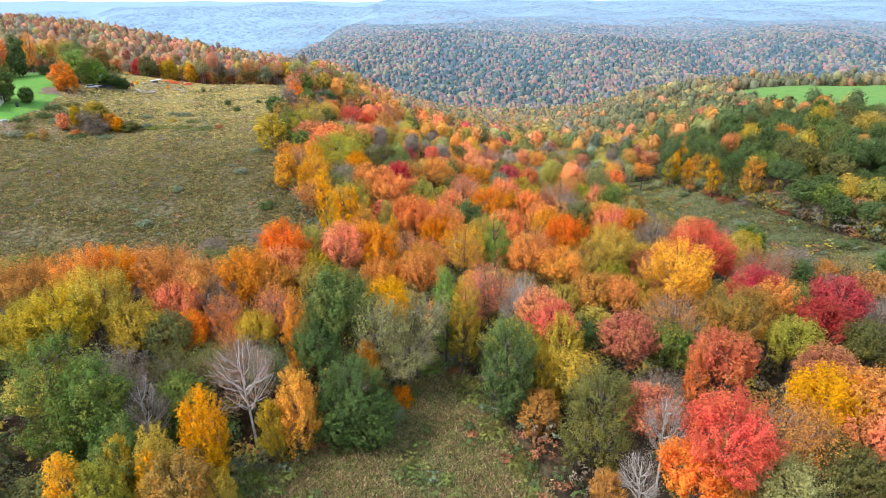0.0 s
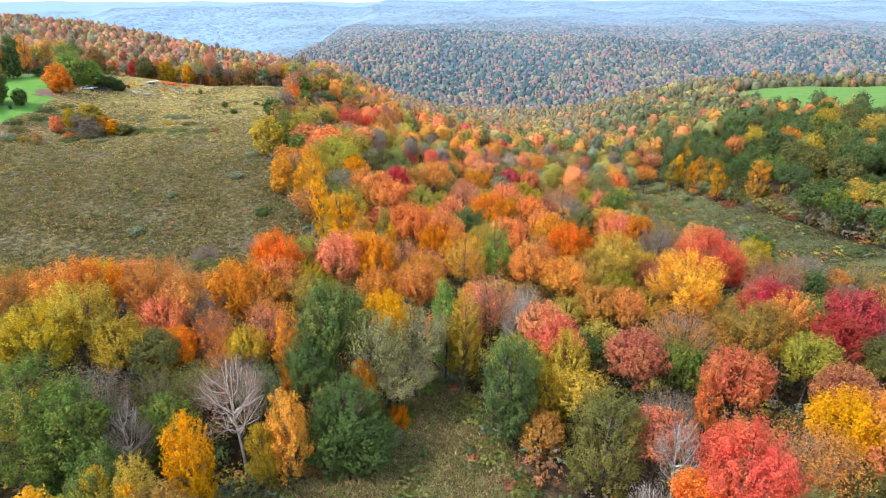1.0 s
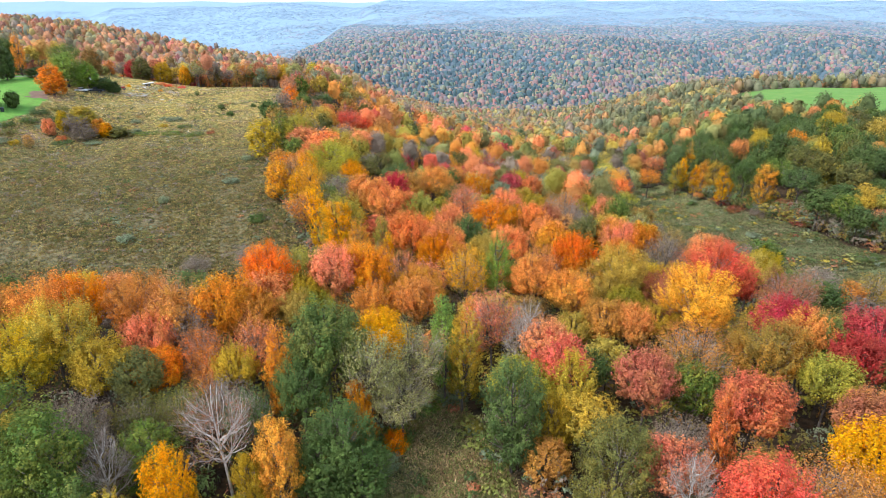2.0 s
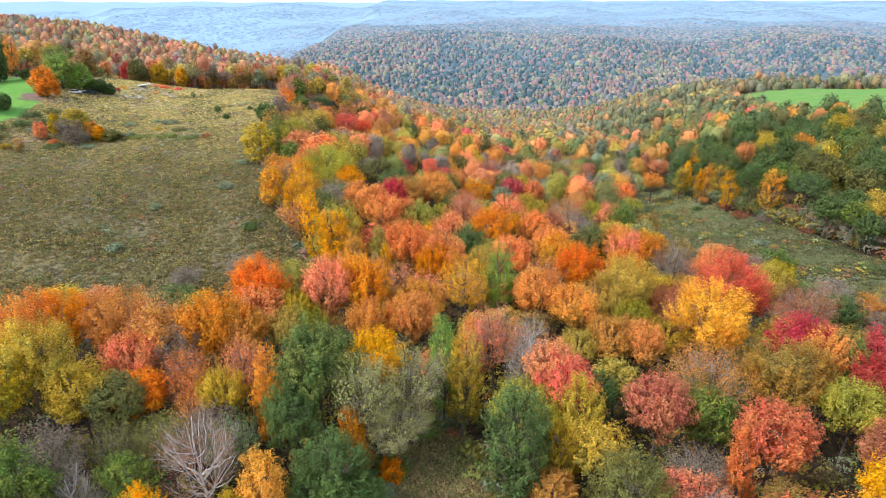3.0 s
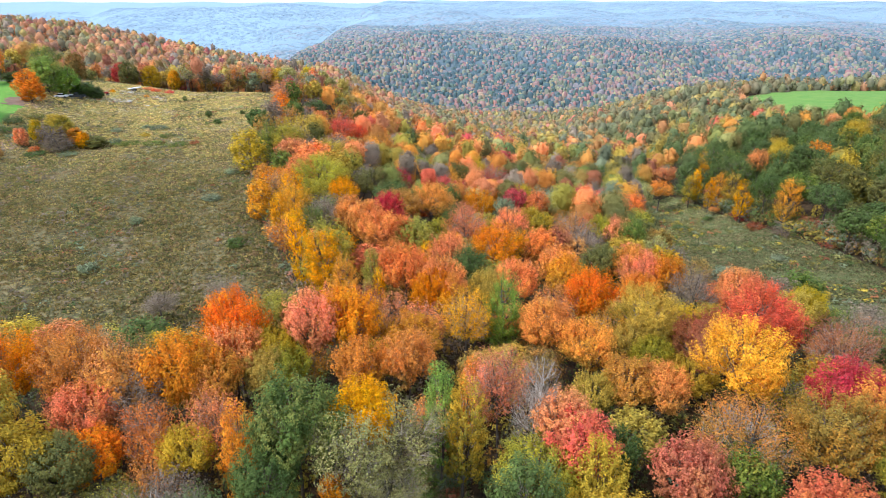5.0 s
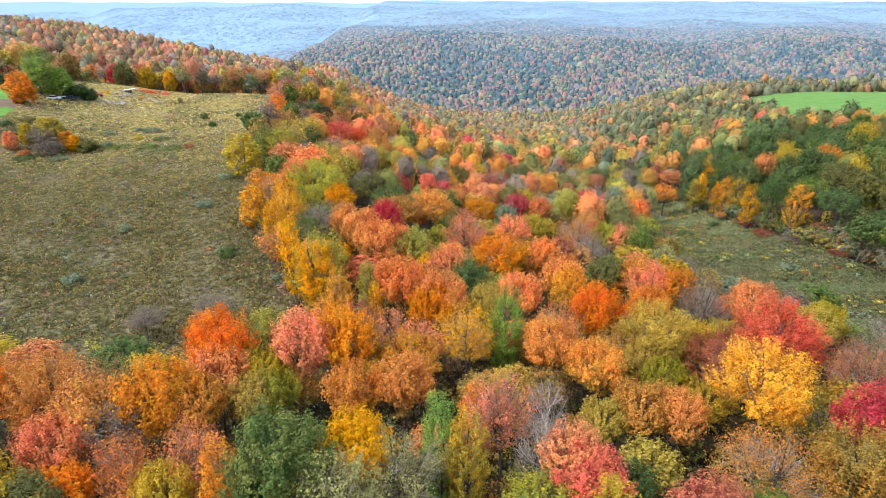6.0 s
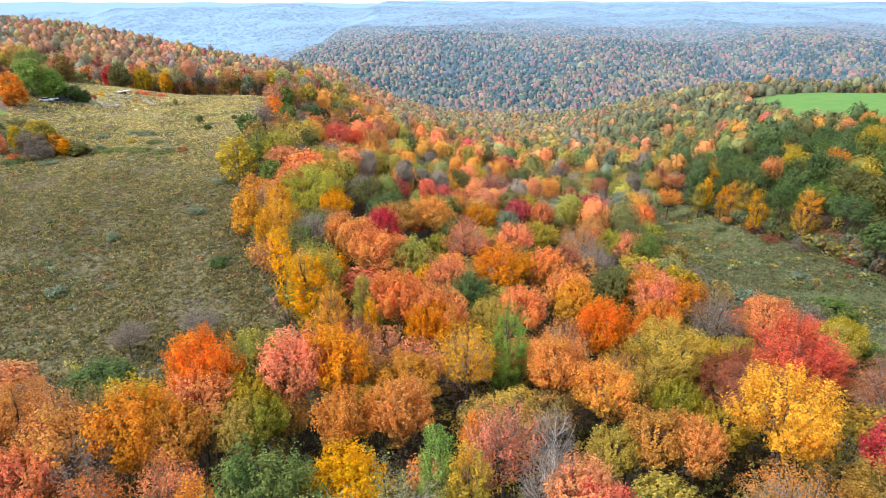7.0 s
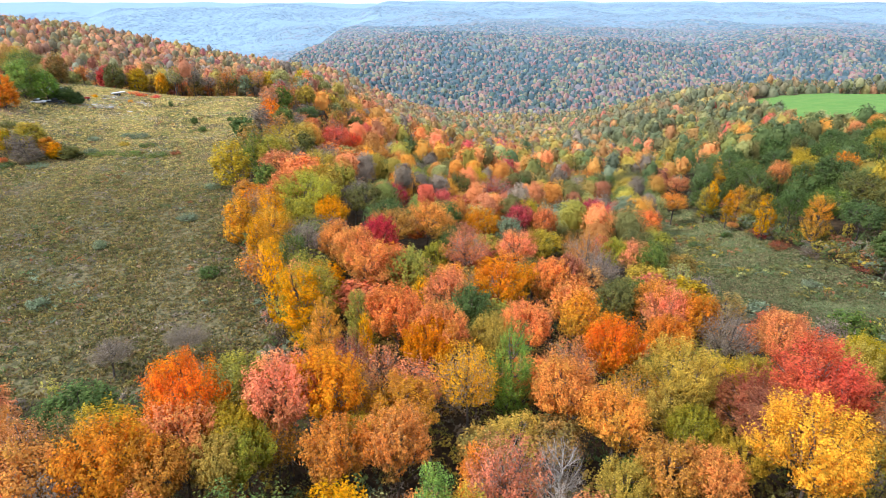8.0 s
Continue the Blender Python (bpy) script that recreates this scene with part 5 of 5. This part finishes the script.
def car(x, y, turn):
    c = standing("car", x, y, turn, "small white car parked on the grass", "car")
    slab("body", WHITE, [(-2.1, 0.35), (-2.1, 0.85), (-1.3, 0.95), (1.2, 0.98), (2.0, 0.86), (2.1, 0.35)], 1.72, c, 0.09)
    slab("cabin", PANE, [(-1.5, 0.92), (-0.9, 1.38), (0.5, 1.40), (1.15, 0.95)], 1.5, c, 0.08, label="dark window glass")
    slab("roof", WHITE, [(-0.95, 1.36), (-0.8, 1.43), (0.42, 1.45), (0.55, 1.37)], 1.46, c, 0.03)
    for i in (-1, 1):
        for j in (-1, 1):
            wheel(c, 1.3 * i, 0.78 * j, 0.32)
        block("headlight", STEEL, (0.06, 0.3, 0.14), (2.08, 0.6 * i, 0.7), c, 0.01)


def pickup(x, y, turn):
    c = standing("pickup_truck", x, y, turn, "dark pickup truck with a pale bed cover beside the evergreen", "truck")
    slab("body", DARK, [(-2.7, 0.5), (-2.7, 1.05), (0.9, 1.08), (2.5, 1.0), (2.65, 0.5)], 1.9, c, 0.08)
    slab("cabin", PANE, [(-0.75, 1.05), (-0.6, 1.72), (0.55, 1.74), (1.2, 1.08)], 1.7, c, 0.07, label="dark window glass")
    slab("roof", DARK, [(-0.65, 1.70), (-0.55, 1.80), (0.5, 1.82), (0.62, 1.72)], 1.66, c, 0.03)
    block("bed_cover", WHITE, (1.9, 1.75, 0.12), (-1.72, 0, 1.13), c, 0.04, "pale bed cover")
    block("bumper", STEEL, (0.14, 1.85, 0.2), (2.68, 0, 0.55), c, 0.03)
    for i in (-1.7, 1.6):
        for j in (-0.85, 0.85):
            wheel(c, i, j, 0.38, 0.26)


def carport(x, y, turn):
    c = standing("carport", x, y, turn, "open carport with a white curved metal roof", "carport")
    n = 9
    top = [(-2.6 + 5.2 * i / n, 2.5 + 0.65 * math.sin(math.pi * i / n)) for i in range(n + 1)]
    slab("roof", WHITE, top + [(a, b - 0.07) for a, b in top[::-1]], 6.4, c, 0.0)
    for i in (-2.5, 2.5):
        for j in (-3.0, 0.0, 3.0):
            block("post", STEEL, (0.09, 0.09, 2.52), (i, j, 1.26), c, 0.01)


def tractor(x, y, turn):
    c = standing("tractor", x, y, turn, "small red tractor parked past the evergreen", "tractor")
    slab("bonnet", RED, [(-0.3, 0.75), (-0.3, 1.35), (1.5, 1.25), (1.6, 0.7)], 0.8, c, 0.06)
    slab("mudguard", RED, [(-1.3, 1.0), (-1.1, 1.4), (-0.5, 1.4), (-0.3, 1.0)], 1.5, c, 0.05)
    block("seat", DARK, (0.5, 0.5, 0.4), (-0.8, 0, 1.55), c, 0.06)
    block("exhaust", STEEL, (0.07, 0.07, 0.8), (0.9, 0.2, 1.65), c, 0.01)
    block("roof", RED, (1.2, 1.3, 0.08), (-0.75, 0, 2.35), c, 0.03)
    for j in (-0.55, 0.55):
        block("post", DARK, (0.06, 0.06, 1.0), (-1.2, j, 1.86), c, 0.01)
        wheel(c, -0.85, j * 1.35, 0.68, 0.36)
        wheel(c, 1.2, j * 1.1, 0.38, 0.24)


def farm_trailer(x, y, turn):
    c = standing("trailer", x, y, turn, "flat hay trailer with a tilted white deck", "trailer")
    block("deck", WHITE, (4.6, 2.1, 0.16), (0, 0, 1.35), c, 0.03, turn=-0.12)
    block("frame", STEEL, (4.2, 0.9, 0.14), (0, 0, 1.12), c, 0.02, turn=-0.12)
    block("drawbar", STEEL, (1.8, 0.12, 0.12), (2.9, 0, 1.02), c, 0.02, turn=0.5)
    for i in (-1.0, 0.2):
        for j in (-0.85, 0.85):
            wheel(c, i, j, 0.46, 0.24)


def house(x, y, turn):
    c = standing("house", x, y, turn, "low cream house with a brown shingled gable roof", "house")
    wall = slab("wall", SIDING, [(-3.6, -0.6), (-3.6, 2.6), (0, 4.3), (3.6, 2.6), (3.6, -0.6)], 11, c, 0.0)
    for s in (-1, 1):
        slab("roof", SHINGLE, [(0, 4.36), (0, 4.56), (s * 4.1, 2.62), (s * 4.1, 2.42)], 11.8, c, 0.02)
        block("window", PANE, (0.06, 1.2, 1.1), (s * 3.62, 1.8, 1.5), wall, 0.01)
        block("window", PANE, (0.06, 1.2, 1.1), (s * 3.62, -2.2, 1.5), wall, 0.01)
    block("door", TIMBER, (0.95, 0.06, 2.05), (0.6, -5.52, 1.0), wall, 0.01)
    block("window", PANE, (1.0, 0.06, 1.0), (-1.6, -5.52, 1.5), wall, 0.01)


def dustbin(x, y):
    c = standing("dustbin", x, y, 15, "black lidded bin beside the house wall", "bin")
    bm = bmesh.new()
    bmesh.ops.create_cone(bm, cap_ends=True, segments=16, radius1=0.42, radius2=0.5, depth=1.1, matrix=Matrix.Translation((0, 0, 0.55)))
    part("body", finished(bm, "body", DARK, 0.02), c)
    bm = bmesh.new()
    bmesh.ops.create_cone(bm, cap_ends=True, segments=16, radius1=0.55, radius2=0.3, depth=0.2, matrix=Matrix.Translation((0, 0, 1.2)))
    part("lid", finished(bm, "lid", DARK, 0.02), c)


def patch(name, label, mat, corners, step=1.2, lift=0.07, ragged=1.5):
    """Worn or gravelled ground: a thin sheet that follows the land, with a ragged edge."""
    xs, ys = [p[0] for p in corners], [p[1] for p in corners]
    bm = bmesh.new()
    made = {}

    def vert(i, j):
        if (i, j) not in made:
            x, y = min(xs) + i * step, min(ys) + j * step
            made[i, j] = bm.verts.new((x, y, float(ground(x, y)) + lift))
        return made[i, j]

    for i in range(int((max(xs) - min(xs)) / step) + 1):
        for j in range(int((max(ys) - min(ys)) / step) + 1):
            x, y = min(xs) + (i + 0.5) * step, min(ys) + (j + 0.5) * step
            wob = ragged * noise.noise(Vector((x * 0.4, y * 0.4, 3.0)))
            if inside(np.array([x + wob]), np.array([y + wob]), corners)[0]:
                bm.faces.new((vert(i, j), vert(i + 1, j), vert(i + 1, j + 1), vert(i, j + 1)))
    tagged(new(name, finished(bm, name, mat)), label, "ground", kind="structure")


house(-140.5, 193.0, 20)
dustbin(-133.0, 195.6)
car(-129.5, 233.6, 10)
pickup(-126.6, 237.6, 8)
carport(-131.5, 247.0, 65)
tractor(-123.2, 249.0, 40)
farm_trailer(-121.0, 268.0, 15)
patch("yard_gravel", "pale gravel and trampled soil beside the evergreen", GRAVEL,
      [(-129, 236), (-120, 239), (-104, 252), (-103, 258), (-112, 266), (-124, 268), (-122, 254), (-127, 246)], ragged=5)
patch("lane", "pale gravel lane behind the lawn", GRAVEL, [(-137, 244), (-150, 250), (-185, 252), (-185, 249), (-150, 246), (-138, 240)], ragged=0.6)
patch("bare_earth", "brown bare earth under the orange maple", plain("bare_earth", (0.20, 0.13, 0.09), 0.95, vary=0.3, scale=0.6),
      [(-137, 214), (-126, 217), (-124, 224), (-133, 227), (-140, 224)], ragged=3)
patch("dirt_track", "bare reddish earth track below the lawn", plain("track_earth", (0.25, 0.17, 0.125), 0.95, vary=0.35, scale=0.5),
      [(-150, 166), (-128, 168), (-112, 180), (-113, 187), (-122, 183), (-150, 174)], ragged=4)
patch("grass_strip", "fresh green mown strip across the field", plain("mown_grass", (0.24, 0.34, 0.08), 0.95, vary=0.3, scale=0.7),
      [(-77, 240), (-75, 240), (-64, 268), (-66, 270)], step=0.7, ragged=1.0)

rs = np.random.RandomState(71)
for k in range(26):
    x, y = rs.uniform(-124, -102), rs.uniform(240, 268)
    b = standing("board", x, y, rs.uniform(0, 180), "weathered scrap board lying in the yard", "board")
    tagged(b, group="scrap boards in the yard")
    block("plank", WHITE if k % 3 == 0 else TIMBER, (rs.uniform(1.0, 2.8), rs.uniform(0.3, 1.1), 0.12), (0, 0, 0.14), b, 0.02, turn=rs.uniform(-0.1, 0.1))
for x, y in ((-128.6, 181.5), (-126.9, 184.0), (-113.0, 246.0)):
    b = standing("boulder", x, y, 30, "pale rounded boulder in the grass", "stone")
    bm = bmesh.new()
    bmesh.ops.create_icosphere(bm, subdivisions=3, radius=0.9)
    for v in bm.verts:
        v.co *= 1 + 0.35 * noise.noise(v.co * 1.3 + Vector((x, y, 0)))
        v.co.z *= 0.6
    part("stone", finished(bm, "stone", GRAVEL), b)
